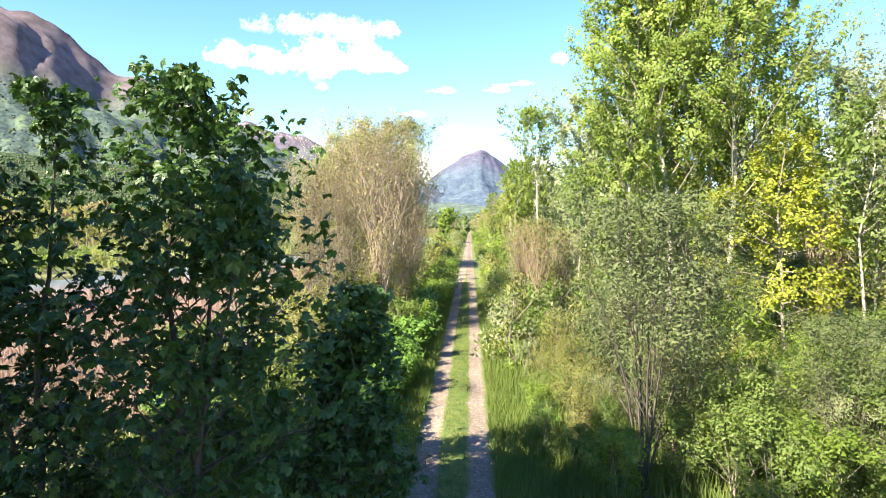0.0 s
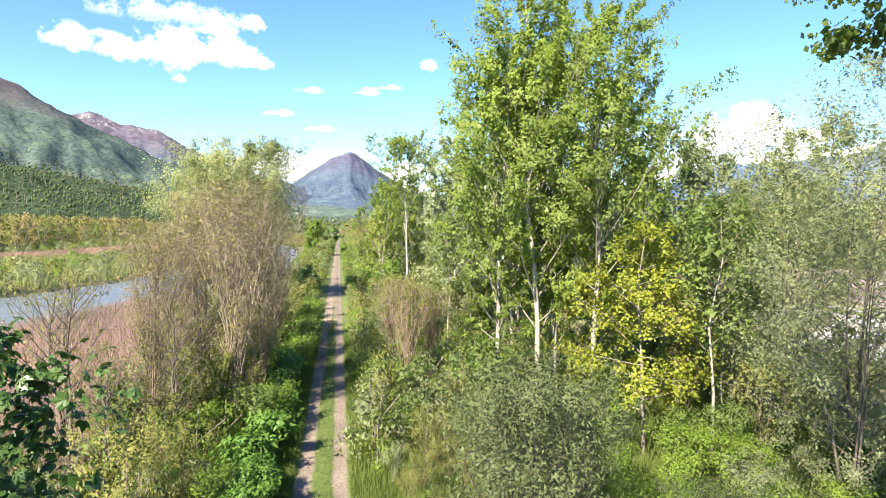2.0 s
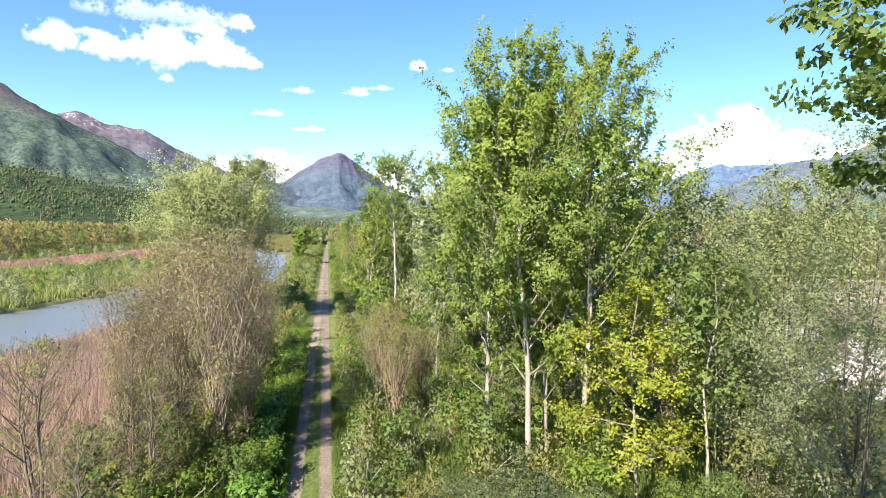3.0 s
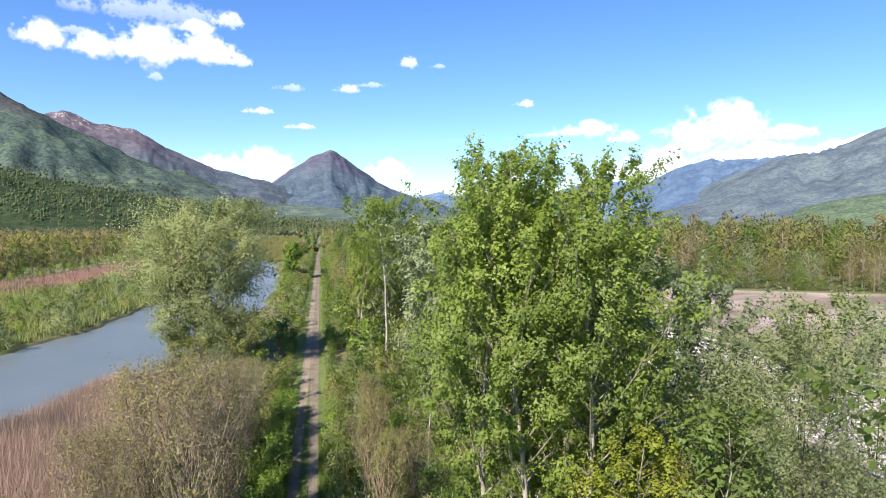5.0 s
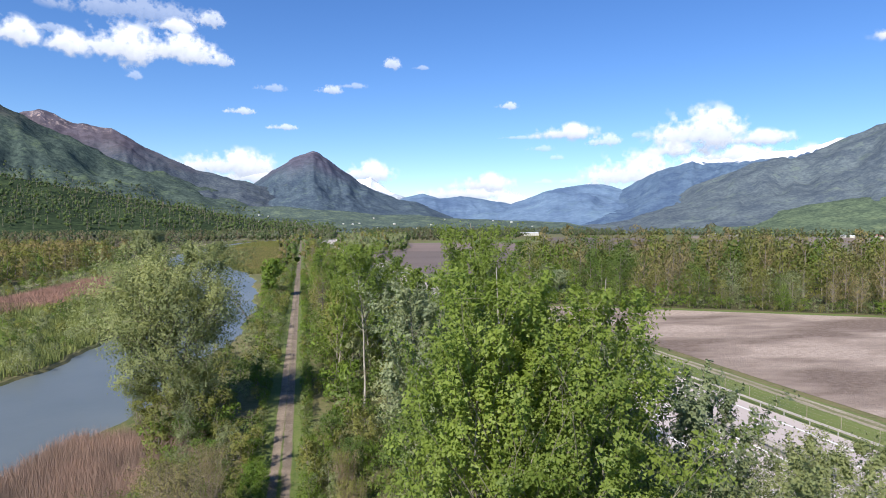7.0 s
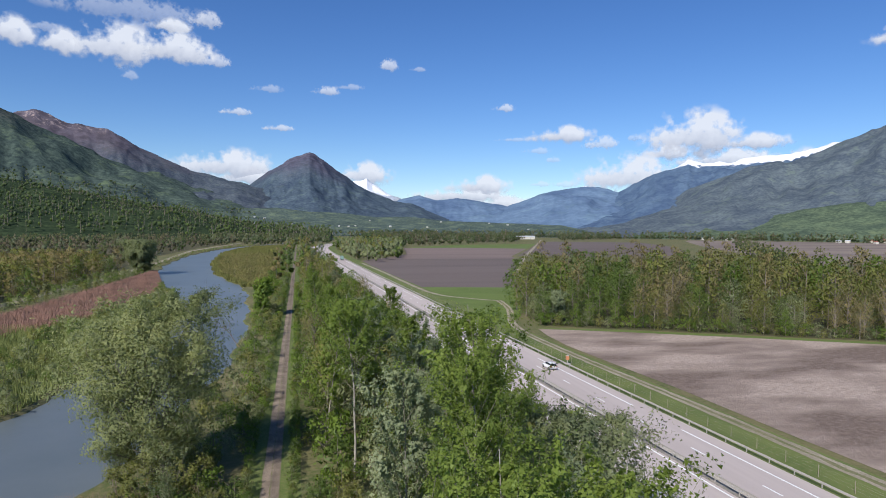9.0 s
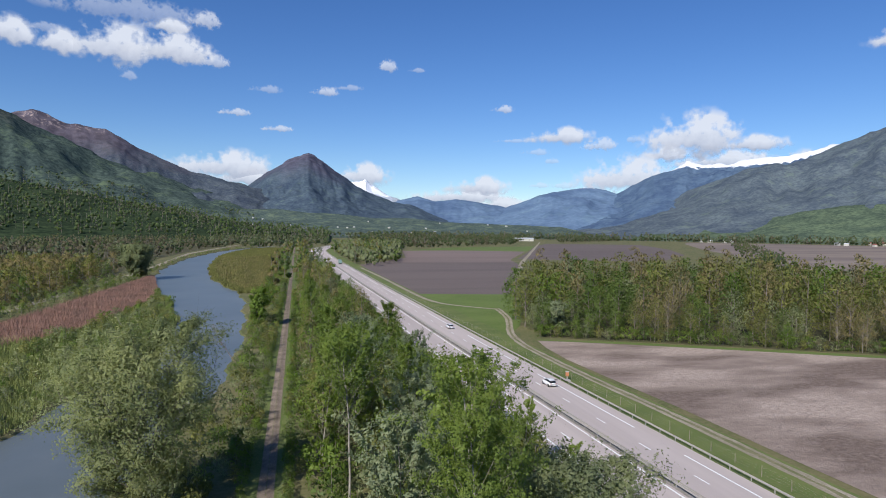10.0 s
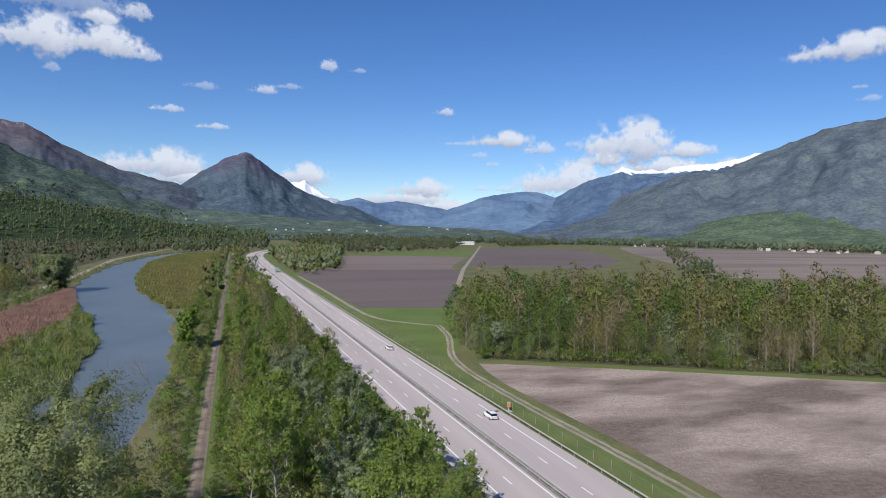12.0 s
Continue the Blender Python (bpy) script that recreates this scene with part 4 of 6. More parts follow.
def poplar(seed, high, radius, from_=0.20, label="tall poplar with fresh glossy leaves and a pale trunk", mat=None, limbs=46, forks=6, twig=84, size=0.135, name="poplar_tree", sides=8, loose=0.20, angle=42, group="", diamond=False):
    rng, wood, at = grown(seed, high, radius, from_, limbs, forks, twig, angle, 0.17 * high / 22, profile=tall_crown, lift=0.7, loose=loose, sides=sides)
    return tree(name, label, "tree", wood, leaf_quads(rng, at, size, 0.85, 0.4, 0.3, mess=0.6, spread=0.7, soft=0.5, core=0.18, diamond=diamond), B_PALE, mat or L_POPLAR, group)


def willow(seed, high, radius, label, limbs=34, forks=7, twig=26, size=0.24, name="willow_tree", sides=6, mat=None, group="", splay=0.22, loose=0.5):
    rng, wood, at = grown(seed, high, radius, 0.07, limbs, forks, twig, 62, (0.26 if high > 15 else 0.11) * high / 20, stems=3, splay=splay, profile=round_crown, lift=0.35, loose=loose, sides=sides)
    return tree(name, label, "tree", wood, leaf_quads(rng, at, size, 0.6, 0.5, 0.5, mess=0.6), B_DARK if high < 15 else B_LIMB, mat or L_WILLOW, group)


def shrub(seed, high, radius, mat, label, name="shrub", stems=5, limbs=5, forks=3, twig=13, size=0.17, wide=0.6, from_=0.10, bark_mat=None, splay=0.38, angle=50, loose=0.4, category="shrub", group="", thin=0.008):
    rng, wood, at = grown(seed, high, radius, from_, limbs, forks, twig, angle, 0.055 * high / 4, stems=stems, splay=splay, profile=round_crown, lift=0.5, loose=loose, sides=3, thin=thin)
    return tree(name, label, category, wood, leaf_quads(rng, at, size, wide, 0.6, 0.2), bark_mat or B_GREY, mat, group, trunk_name="stem_clump", crown_name="foliage")


# maples close to the start, in shade
def maple(seed, high, radius, label, limbs=24):
    rng, wood, at = grown(seed, high, radius, 0.12, limbs, 5, 12, 60, 0.10, stems=3, splay=0.15, profile=lambda h: 1.0 - 0.74 * h ** 1.2, lift=0.5, loose=0.36)
    return tree("maple_tree", label, "tree", wood, lobed_leaves(rng, at, 0.15), B_DARK, L_MAPLE)


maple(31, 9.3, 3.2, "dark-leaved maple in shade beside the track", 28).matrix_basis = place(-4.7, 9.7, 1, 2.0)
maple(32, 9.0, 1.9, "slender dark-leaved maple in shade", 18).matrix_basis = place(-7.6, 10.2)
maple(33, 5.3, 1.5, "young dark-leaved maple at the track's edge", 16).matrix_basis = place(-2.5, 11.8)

# the big poplars on the right of the track
poplar(41, 22.7, 3.9, group="poplars beside the track").matrix_basis = place(10.4, 32.2)
poplar(42, 22.2, 3.8, group="poplars beside the track").matrix_basis = place(13.1, 31.8, 1, 1)
poplar(43, 19.8, 3.4, group="poplars beside the track").matrix_basis = place(8.5, 34.0, 1, 2)
poplar(54, 20.8, 3.7, 0.14, limbs=44, group="poplars beside the track").matrix_basis = place(11.9, 33.9, 1, 2.5)
poplar(44, 18.6, 3.8, 0.14, limbs=44, group="poplars beside the track").matrix_basis = place(15.3, 33.6, 1, 3)
poplar(50, 24.6, 4.2, 0.15, group="poplars beside the track").matrix_basis = place(15.4, 54.6, 1, 4)
poplar(53, 22.6, 3.4, 0.15, limbs=44, group="poplars beside the track").matrix_basis = place(13.2, 51.2, 1, 5)
poplar(45, 22.5, 4.4, 0.50, "pale forked poplar with a high round crown", limbs=40, twig=44, size=0.2).matrix_basis = place(9.0, 82.5)
poplar(46, 17.4, 4.7, 0.77, "poplar whose leafy branches reach over the track", mat=L_GREEN, limbs=34, forks=9, twig=90, size=0.13, loose=0.17, angle=85, diamond=True).matrix_basis = place(10.2, 9.8, 1.0, 0.7)
planted(poplar(47, 18.0, 2.9, 0.12, "slender green poplar in the belt", limbs=30, forks=6, twig=34, size=0.24, sides=5, group="poplars in the belt"),
        [place(x, y, s, x * y) for x, y, s in ((31, 100.7, 0.79), (33, 91.8, 0.61), (32.3, 74.9, 0.6), (28.5, 84, 0.6), (6.5, 99, 0.95), (12.5, 108, 1.05), (21, 139, 1.0), (17.5, 90, 1.05), (21, 78, 0.9), (22.5, 97, 0.7), (10, 160, 0.7), (20, 220, 0.7), (12, 227, 0.75), (22, 190, 0.65), (9, 293, 0.8), (18, 330, 0.7), (19.5, 67, 1.26), (10, 123, 1.1), (8.2, 200, 0.95), (14.5, 70, 0.72), (17.5, 60, 0.8), (7, 118, 0.8), (15, 122, 0.95), (10, 137, 0.85), (13, 180, 0.8), (17, 205, 0.75), (7, 250, 0.8))])
planted(poplar(48, 15.5, 3.0, 0.08, "silver poplar with pale felted leaves", L_SILVER, 30, 6, 46, 0.185, sides=5, group="silver poplars"),
        [place(x, y, s, x + y) for x, y, s in ((21.2, 38, 1.12), (23.8, 38.6, 1.0), (19.5, 45, 1.08), (11.4, 61, 1.25), (13.2, 66, 1.15), (14.6, 110, 1.1), (12.7, 119, 1.2), (18, 100, 1.1), (18, 85, 0.85), (14, 150, 0.95), (18, 146, 0.9), (23, 121, 1.0), (22.5, 112, 0.75), (21, 98, 0.95), (20.5, 104, 0.75), (24, 128, 0.55), (24, 142, 0.5), (17, 270, 0.8), (12, 420, 1.0), (20, 520, 1.1), (18, 75, 0.95), (16.5, 113, 0.9), (19, 162, 0.8), (15, 126, 1.1), (17.3, 87, 1.05), (19.5, 92, 0.9), (13.2, 131, 0.95))])

# the yellow tree and its slim neighbours
rngy, woody, aty = grown(51, 10.8, 3.3, 0.16, 36, 8, 58, 80, 0.10, profile=lambda h: 1.0 - 0.8 * h ** 1.4, lift=0.1, loose=0.26)
tree("yellow_tree", "small tree with bright yellow spring leaves in tiers", "tree", woody, leaf_quads(rngy, aty, 0.12, 0.8, 1.4, 0.1, diamond=True), B_GREY, L_YELLOW).matrix_basis = place(13.9, 27.8)
rngz, woodz, atz = grown(52, 12.0, 2.3, 0.35, 24, 6, 16, 50, 0.09, profile=round_crown, loose=0.4)
planted(tree("young_tree", "slim young tree with thin yellow-green leaves", "tree", woodz, leaf_quads(rngz, atz, 0.20, 0.7), B_PALE, L_GREEN), [place(16.5, 26.5), place(18.6, 29, 0.9, 2), place(8.9, 51, 0.95, 4), place(20.5, 31.0, 1.0, 5)])

# the great willow by the river, and the smaller ones on the right
willow(61, 22.3, 10.6, "broad grey-green willow with several stems by the river", 36, 10, 92, 0.22, splay=0.28, mat=L_RIVER, loose=0.42).matrix_basis = place(-14.0, 89)
planted(willow(63, 13.0, 5.6, "grey-green willow tree in half leaf", 18, 6, 84, 0.075, sides=5, loose=0.3, group="willows before the motorway"),
        [place(x, y, s, x * 3 + y) for x, y, s in ((17.0, 19.5, 0.95), (20.6, 23.4, 1.28))])
planted(willow(64, 13.0, 5.6, "pale grey-green willow in fresh leaf before the motorway", 18, 6, 62, 0.115, sides=5, loose=0.36, mat=L_RIVER, group="willows before the motorway"),
        [place(x, y, s, x * 3 + y) for x, y, s in ((22.8, 30.2, 1.22), (26.5, 33.5, 1.05), (30.0, 38.0, 0.9))])
planted(willow(62, 13.0, 5.6, "grey-green willow tree in half leaf", 18, 6, 42, 0.21, sides=5, group="willows before the motorway"),
        [place(x, y, s, x * 3 + y) for x, y, s in ((29, 46, 0.65), (30, 24, 0.9), (25, 60, 1.15), (29, 62, 1.1), (29, 76, 0.5), (34, 96, 0.5), (31, 60, 0.45), (24, 49, 0.8))])

# tall bare-stemmed clumps with brown buds
planted(shrub(71, 12.8, 2.6, L_TWIG, "tall clump of thin brown stems in bud", "tall_shrub", 15, 11, 5, 9, 0.115, 0.5, 0.08, B_TAN, 0.20, 28, 0.5, thin=0.026),
        [place(-5.0, 35.0), place(-7.4, 38.0, 0.95, 1), place(-4.2, 40, 0.9, 2), place(-8.8, 34.0, 0.8, 3), place(-9.6, 42, 0.8, 4), place(-5.5, 47, 0.8, 5), place(-7.5, 51, 0.7, 5), place(-5, 56, 0.65, 6)])
planted(shrub(72, 7.0, 1.6, L_OLIVE, "clump of straight olive-brown willow rods", "tall_shrub", 14, 6, 3, 9, 0.12, 0.4, 0.16, B_BROWN, 0.16, 18, 0.3, thin=0.025),
        [place(4.4, 40), place(3.9, 46, 0.95, 1), place(5.2, 52, 0.9, 2), place(6.4, 43, 0.9, 3), place(5, 60, 0.8, 4), place(22.0, 33, 1.1, 5), place(19, 33.5, 1.0, 6)])
rngd, woodd, atd = grown(73, 8.5, 3.0, 0.25, 20, 7, 4, 46, 0.10, stems=2, splay=0.2, profile=round_crown, loose=0.3, thin=0.03)
planted(tree("sparse_tree", "nearly bare tree with few opening leaves", "tree", woodd, leaf_quads(rngd, atd, 0.10, 0.6), B_TWIG, L_OLIVE), [place(-10.6, 28.6), place(-8.2, 26.0, 0.7, 2), place(-13, 24, 0.8, 4), place(-7.0, 30.5, 0.8, 5), place(-12.5, 33, 0.9, 1)])
_, woodl, _ = grown(75, 11.0, 3.0, 0.3, 18, 6, 0, 40, 0.12, profile=round_crown, wander=0.03)
lean_tree = tree("bare_tree", "bare dead tree leaning over the river", "tree", woodl, None, B_BROWN, None)
lean_tree.matrix_basis = Matrix.LocRotScale((-11.3, 172, -0.1), Euler((0, radians(-38), 0.3)), (1, 1, 1))

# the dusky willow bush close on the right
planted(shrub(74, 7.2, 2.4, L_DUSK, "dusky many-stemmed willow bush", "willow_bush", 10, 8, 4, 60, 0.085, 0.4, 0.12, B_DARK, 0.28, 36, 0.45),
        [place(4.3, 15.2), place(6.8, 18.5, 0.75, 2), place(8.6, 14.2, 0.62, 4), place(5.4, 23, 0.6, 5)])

# shrubs of the belt on both sides of the track
kinds = [shrub(81, 3.4, 1.6, L_GREEN, "leafy green shrub beside the track"),
         shrub(82, 2.6, 1.6, L_BRIGHT, "bright green leafy bush in the sun"),
         shrub(83, 4.4, 1.7, L_WILLOW, "grey-green willow shrub with narrow leaves", stems=6, wide=0.4),
         shrub(84, 4.2, 1.5, L_OLIVE, "olive-brown shrub in half leaf", stems=6, size=0.17, bark_mat=B_BROWN),
         shrub(85, 1.5, 1.1, L_NETTLE, "dark green patch of lush herbs", "herb_clump", 5, 4, 3, 12, 0.2, 0.6, 0.1, category="herbs")]
fine = [shrub(86, 3.4, 1.6, L_GREEN, "leafy green shrub beside the track", twig=48, size=0.095),
        shrub(87, 2.6, 1.6, L_BRIGHT, "bright green leafy bush in the sun", twig=48, size=0.095),
        shrub(88, 4.4, 1.7, L_WILLOW, "grey-green willow shrub with narrow leaves", stems=6, wide=0.4, twig=46, size=0.095),
        shrub(89, 4.2, 1.5, L_OLIVE, "olive-brown shrub in half leaf", stems=6, size=0.075, twig=40, bark_mat=B_BROWN),
        shrub(90, 1.5, 1.1, L_NETTLE, "dark green patch of lush herbs", "herb_clump", 5, 4, 3, 40, 0.11, 0.6, 0.1, category="herbs")]
kinds += fine
spots = [[] for _ in kinds]
taken = []
for x, y in strewn(rng0, 165, 2.2, 33, 7, 78, 1.55, lambda x, y: not (x < 9 and y < 8), taken):
    k = rng0.choice(5, p=(0.32, 0.30, 0.20, 0.10, 0.08)) if x > 4.5 else rng0.choice(5, p=(0.2, 0.25, 0.0, 0.1, 0.45))
    k += 5 * (y < 25 and x < 17)
    spots[k].append(place(x, y, (0.7 + 0.6 * rng0.random()) * (0.6 if x < 4 else 1), rng0.random() * 6.3))
for x, y in strewn(rng0, 95, -11, -2.2, 12, 80, 1.35, lambda x, y: True, taken):
    k = rng0.choice(5, p=(0.28, 0.12, 0.1, 0.3, 0.2)) if x < -4 else rng0.choice(5, p=(0.2, 0.25, 0.0, 0.05, 0.5))
    k += 5 * (y < 25)
    spots[k].append(place(x, y, (0.6 + 0.5 * rng0.random()) * (0.8 if x > -4 else 1), rng0.random() * 6.3))
for y in np.arange(15, 45, 1.3):
    spots[9 if y < 25 else 4].append(place(-2.75 - 0.6 * rng0.random(), y, 0.9 + 0.4 * rng0.random(), y))
for y in np.arange(45, 68, 1.5):
    spots[1].append(place(-2.7 + 0.3 * rng0.random(), y, 0.8 + 0.3 * rng0.random(), y))
for k, (x, y) in enumerate(((5.9, 13.8), (7.4, 13.0), (9.2, 13.6), (10.8, 14.6), (6.9, 15.4), (12.5, 15.2))):
    spots[5 + k % 2].append(place(x, y, 0.75 + 0.1 * (k % 3), k))
for x, y in strewn(rng0, 34, 2.0, 9, 14, 27, 0.95):
    k = rng0.choice(4, p=(0.34, 0.22, 0.24, 0.20))
    spots[k + 5].append(place(x, y, (0.34 + 0.34 * rng0.random()) * (0.75 if x < 3 else 1), rng0.random() * 6.3))
for k, (x, y) in enumerate(((9.5, 17), (11.0, 18.6), (12.6, 17.4), (13.6, 19.6), (11.8, 21.2), (14.6, 21.6), (9.8, 20.2), (15.6, 18.2), (13.2, 23.2), (10.6, 23.4))):
    spots[6].append(place(x, y, 0.8 + 0.12 * (k % 3), k * 1.3))
for k, (x, y) in enumerate(((-10.2, 77), (-13, 80), (-10.5, 83), (-15.5, 83), (-12, 86), (-8.6, 80), (-17, 86))):
    spots[2 + k % 2].append(place(x, y, 1.2 + 0.15 * (k % 3), k))
for k, (x, y) in enumerate(((2.7, 15.6), (3.1, 17.4), (2.5, 19.2), (3.3, 20.6), (2.8, 22.8), (3.4, 18.8), (2.4, 21.4), (3.2, 24.4))):
    spots[(5, 8, 9)[k % 3]].append(place(x, y, 0.42 + 0.06 * (k % 3), k))
for kind, at in zip(kinds, spots):
    planted(kind, at)
shrub(95, 13.0, 4.0, L_BRIGHT, "bright green leafy tree by the river", "green_tree", 4, 12, 5, 24, 0.5, 0.8, 0.10, splay=0.2, category="tree").matrix_basis = place(-9.0, 226)

# unseen trees beside and behind the start, added and placed to shade it
planted(poplar(49, 19.0, 3.4, 0.15, "unseen leafy tree by the start, added for its shade", L_GREEN, 36, 7, 22, 0.42, "shade_tree", sides=5), [place(x, y, s, x) for x, y, s in ((-12.0, 1.5, 0.78), (-14.5, 4.0, 0.74), (-15.5, 0.0, 0.85), (-17.5, 3.6, 0.75), (-11.0, -2.5, 0.9), (-13.5, -5.5, 1.0), (-16.8, -3.5, 0.95), (-8.5, -3.5, 0.9), (-6.5, -1.5, 0.72), (-7.5, -5.0, 1.0), (-9.6, -0.8, 0.9), (-5.4, -3.4, 0.85), (-10.5, -6.5, 1.0))])


# ---- woods far enough to be one mass each ----
def ball(at, r, rng):
    """A rough twenty-sided clump core: corners, faces and the way they face."""
    g = (1 + 5 ** 0.5) / 2
    d = np.array([(-1, g, 0), (1, g, 0), (-1, -g, 0), (1, -g, 0), (0, -1, g), (0, 1, g), (0, -1, -g), (0, 1, -g), (g, 0, -1), (g, 0, 1), (-g, 0, -1), (-g, 0, 1)], float)
    d /= np.linalg.norm(d, axis=1)[:, None]
    f = np.array([(0, 11, 5), (0, 5, 1), (0, 1, 7), (0, 7, 10), (0, 10, 11), (1, 5, 9), (5, 11, 4), (11, 10, 2), (10, 7, 6), (7, 1, 8),
                  (3, 9, 4), (3, 4, 2), (3, 2, 6), (3, 6, 8), (3, 8, 9), (4, 9, 5), (2, 4, 11), (6, 2, 10), (8, 6, 7), (9, 8, 1)])
    return at + d * r * (0.7 + 0.35 * rng.random((12, 1))), f, d


def low_tree(seed, high, radius, leaf_slot, limbs=5, leaves=500, size=0.5, from_=0.12, lobes=13, upright=0.0, fill=0.0, own_way=0.2):
    """A far tree: trunk and limbs, and lobes of loose leaves or upright twigs, with a dense heart where fill is given."""
    rng = np.random.default_rng(seed)
    chunks = [tube([(0, 0, -0.2), (0.1, 0.05, high * 0.5), (0.1, 0.2, high * 0.95)], [high * 0.014, high * 0.01, 0.02], 3)]
    for k in range(limbs):
        a, h = k * 2.4 + rng.random(), high * (0.15 + 0.5 * (k + rng.random()) / limbs)
        chunks.append(tube([(0.1, 0.1, h), (math.cos(a) * radius * 0.7, math.sin(a) * radius * 0.7, h + high * 0.27)], [high * 0.006, 0.02], 3))
    wv, wf = joined(chunks)
    wf = np.concatenate([wf[:, :3], wf[:, [0, 2, 3]]])
    u = (np.arange(lobes) + rng.random(lobes)) / lobes
    width = np.array([round_crown(q) for q in u])
    r = radius * (0.30 + 0.20 * rng.random(lobes)) * (0.55 + 0.45 * width)
    out = np.maximum(0, radius * width - r * 0.7) * (0.5 + 0.5 * rng.random(lobes))
    a = np.arange(lobes) * 2.4 + rng.random(lobes)
    mid = np.stack([out * np.cos(a), out * np.sin(a), high * (from_ + (0.95 - from_) * u)], 1)
    vs, fs, ns, ix, n = [wv], [wf], [np.zeros((len(wv), 3))], [np.zeros(len(wf), int)], len(wv)
    crown = np.array([radius, radius, high * 0.5])
    for c, q in zip(mid, r) if fill else ():
        v, f, d = ball(c, q * fill, rng)
        way = d * own_way + (v - (0, 0, high * 0.4)) / crown * (1.15 - own_way)
        vs.append(v), fs.append(f + n), ns.append(way), ix.append(np.full(len(f), leaf_slot))
        n += len(v)
    heart = rng.choice(lobes, leaves, p=r ** 2 / np.sum(r ** 2))
    d = rng.normal(size=(leaves, 3))
    d[:, 2] = np.abs(d[:, 2]) * np.where(rng.random(leaves) < 0.75, 1, -1)
    d /= np.linalg.norm(d, axis=1)[:, None]
    at = mid[heart] + d * (r[heart] * (0.50 + 0.66 * rng.random(leaves)))[:, None]
    at[:, 2] = np.maximum(at[:, 2], 0.15)
    nrm = d + rng.normal(size=(leaves, 3)) * 0.75
    nrm /= np.linalg.norm(nrm, axis=1)[:, None]
    t = np.cross(nrm, rng.normal(size=(leaves, 3)))
    t = t / np.linalg.norm(t, axis=1)[:, None] * (1 - upright) + (d * 0.5 + (0, 0, 1.0)) * upright
    t /= np.linalg.norm(t, axis=1)[:, None]
    b = np.cross(nrm, t)
    b /= np.linalg.norm(b, axis=1)[:, None] + 1e-9
    s = (size * (0.6 + 0.8 * rng.random(leaves)))[:, None]
    wide = 0.42 - 0.27 * upright
    tip = s * (0.65 + 0.4 * upright)
    lv = np.stack([at - t * s * 0.35 - b * s * wide, at - t * s * 0.35 + b * s * wide, at + t * tip], 1)
    way = d * own_way + (at - (0, 0, high * 0.4)) / crown * (1.15 - own_way) + nrm * 0.3 + (0, 0, 0.25)
    turned = np.sum(np.cross(lv[:, 1] - lv[:, 0], lv[:, 2] - lv[:, 0]) * way, 1) < 0
    lv[turned] = lv[turned][:, [1, 0, 2]]
    vs.append(lv.reshape(-1, 3)), fs.append(np.arange(3 * leaves).reshape(-1, 3) + n), ns.append(np.repeat(way, 3, axis=0)), ix.append(np.full(leaves, leaf_slot))
    ns = np.concatenate(ns)
    return np.concatenate(vs), np.concatenate(fs), np.concatenate(ix), ns / (np.linalg.norm(ns, axis=1)[:, None] + 1e-9)


def wood_mass(name, spots, protos, weights, mats, label, rng, tall=(0.75, 1.25), category="wood", grade=lambda x, y: 1.0):
    vs, fs, ix, ns, k = [], [], [], [], 0
    for x, y, *z in spots:
        v, f, i, nn = protos[rng.choice(len(protos), p=weights)]
        a, s = rng.random() * 6.283, (tall[0] + (tall[1] - tall[0]) * rng.random()) * grade(x, y)
        c, q = math.cos(a), math.sin(a)
        vs.append(np.stack([(v[:, 0] * c - v[:, 1] * q) * s + x, (v[:, 0] * q + v[:, 1] * c) * s + y, v[:, 2] * s + (z[0] if z else 0)], 1))
        ns.append(np.stack([nn[:, 0] * c - nn[:, 1] * q, nn[:, 0] * q + nn[:, 1] * c, nn[:, 2]], 1))
        fs.append(f + k)
        ix.append(i)
        k += len(v)
    me = mesh_of(name, np.concatenate(vs), tris=np.concatenate(fs), normals=np.concatenate(ns), mats=mats, index=np.concatenate(ix))
    return tagged(new(name, me), label, category, kind="stuff")


# Leaf colours of far trees, greyed so that haze is painted in.
L_FAR_HAZED = [leafy("far " + n, a, b, 0.45, 0.8, 0.05) for n, a, b in (("olive woods", (0.12, 0.14, 0.075), (0.18, 0.195, 0.105)), ("green woods", (0.085, 0.125, 0.06), (0.14, 0.185, 0.09)), ("bare woods", (0.16, 0.145, 0.105), (0.22, 0.20, 0.145)),
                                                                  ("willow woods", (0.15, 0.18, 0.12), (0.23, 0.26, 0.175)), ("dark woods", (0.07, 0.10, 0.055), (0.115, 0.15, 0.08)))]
FAR_HAZED_MATS = [B_GREY, L_FAR_HAZED[0], L_FAR_HAZED[1], L_FAR_HAZED[2], L_FAR_HAZED[3], L_FAR_HAZED[1], L_FAR_HAZED[4], L_FAR_HAZED[3]]
WOOD_MATS = [B_GREY, L_OLIVE, L_GREEN, L_BUD, L_WILLOW, L_BRIGHT, L_DARK, L_SILVER]
# olive, green, brown in bud, willow, bright, dark
lows = [low_tree(101, 16, 4.5, 1, 9, 1900, 0.35, 0.08, 22, 0.35), low_tree(102, 14, 4.7, 2, 6, 1900, 0.35, 0.05, 22, 0.1), low_tree(103, 17, 4.2, 3, 18, 1900, 0.32, 0.10, 22, 0.6),
        low_tree(104, 11.5, 4.8, 4, 6, 1900, 0.33, 0.03, 22, 0.3), low_tree(105, 14, 4.2, 5, 6, 1800, 0.35, 0.08, 20, 0.1), low_tree(106, 16, 4.2, 6, 6, 1400, 0.42, 0.08, 18, 0.1)]
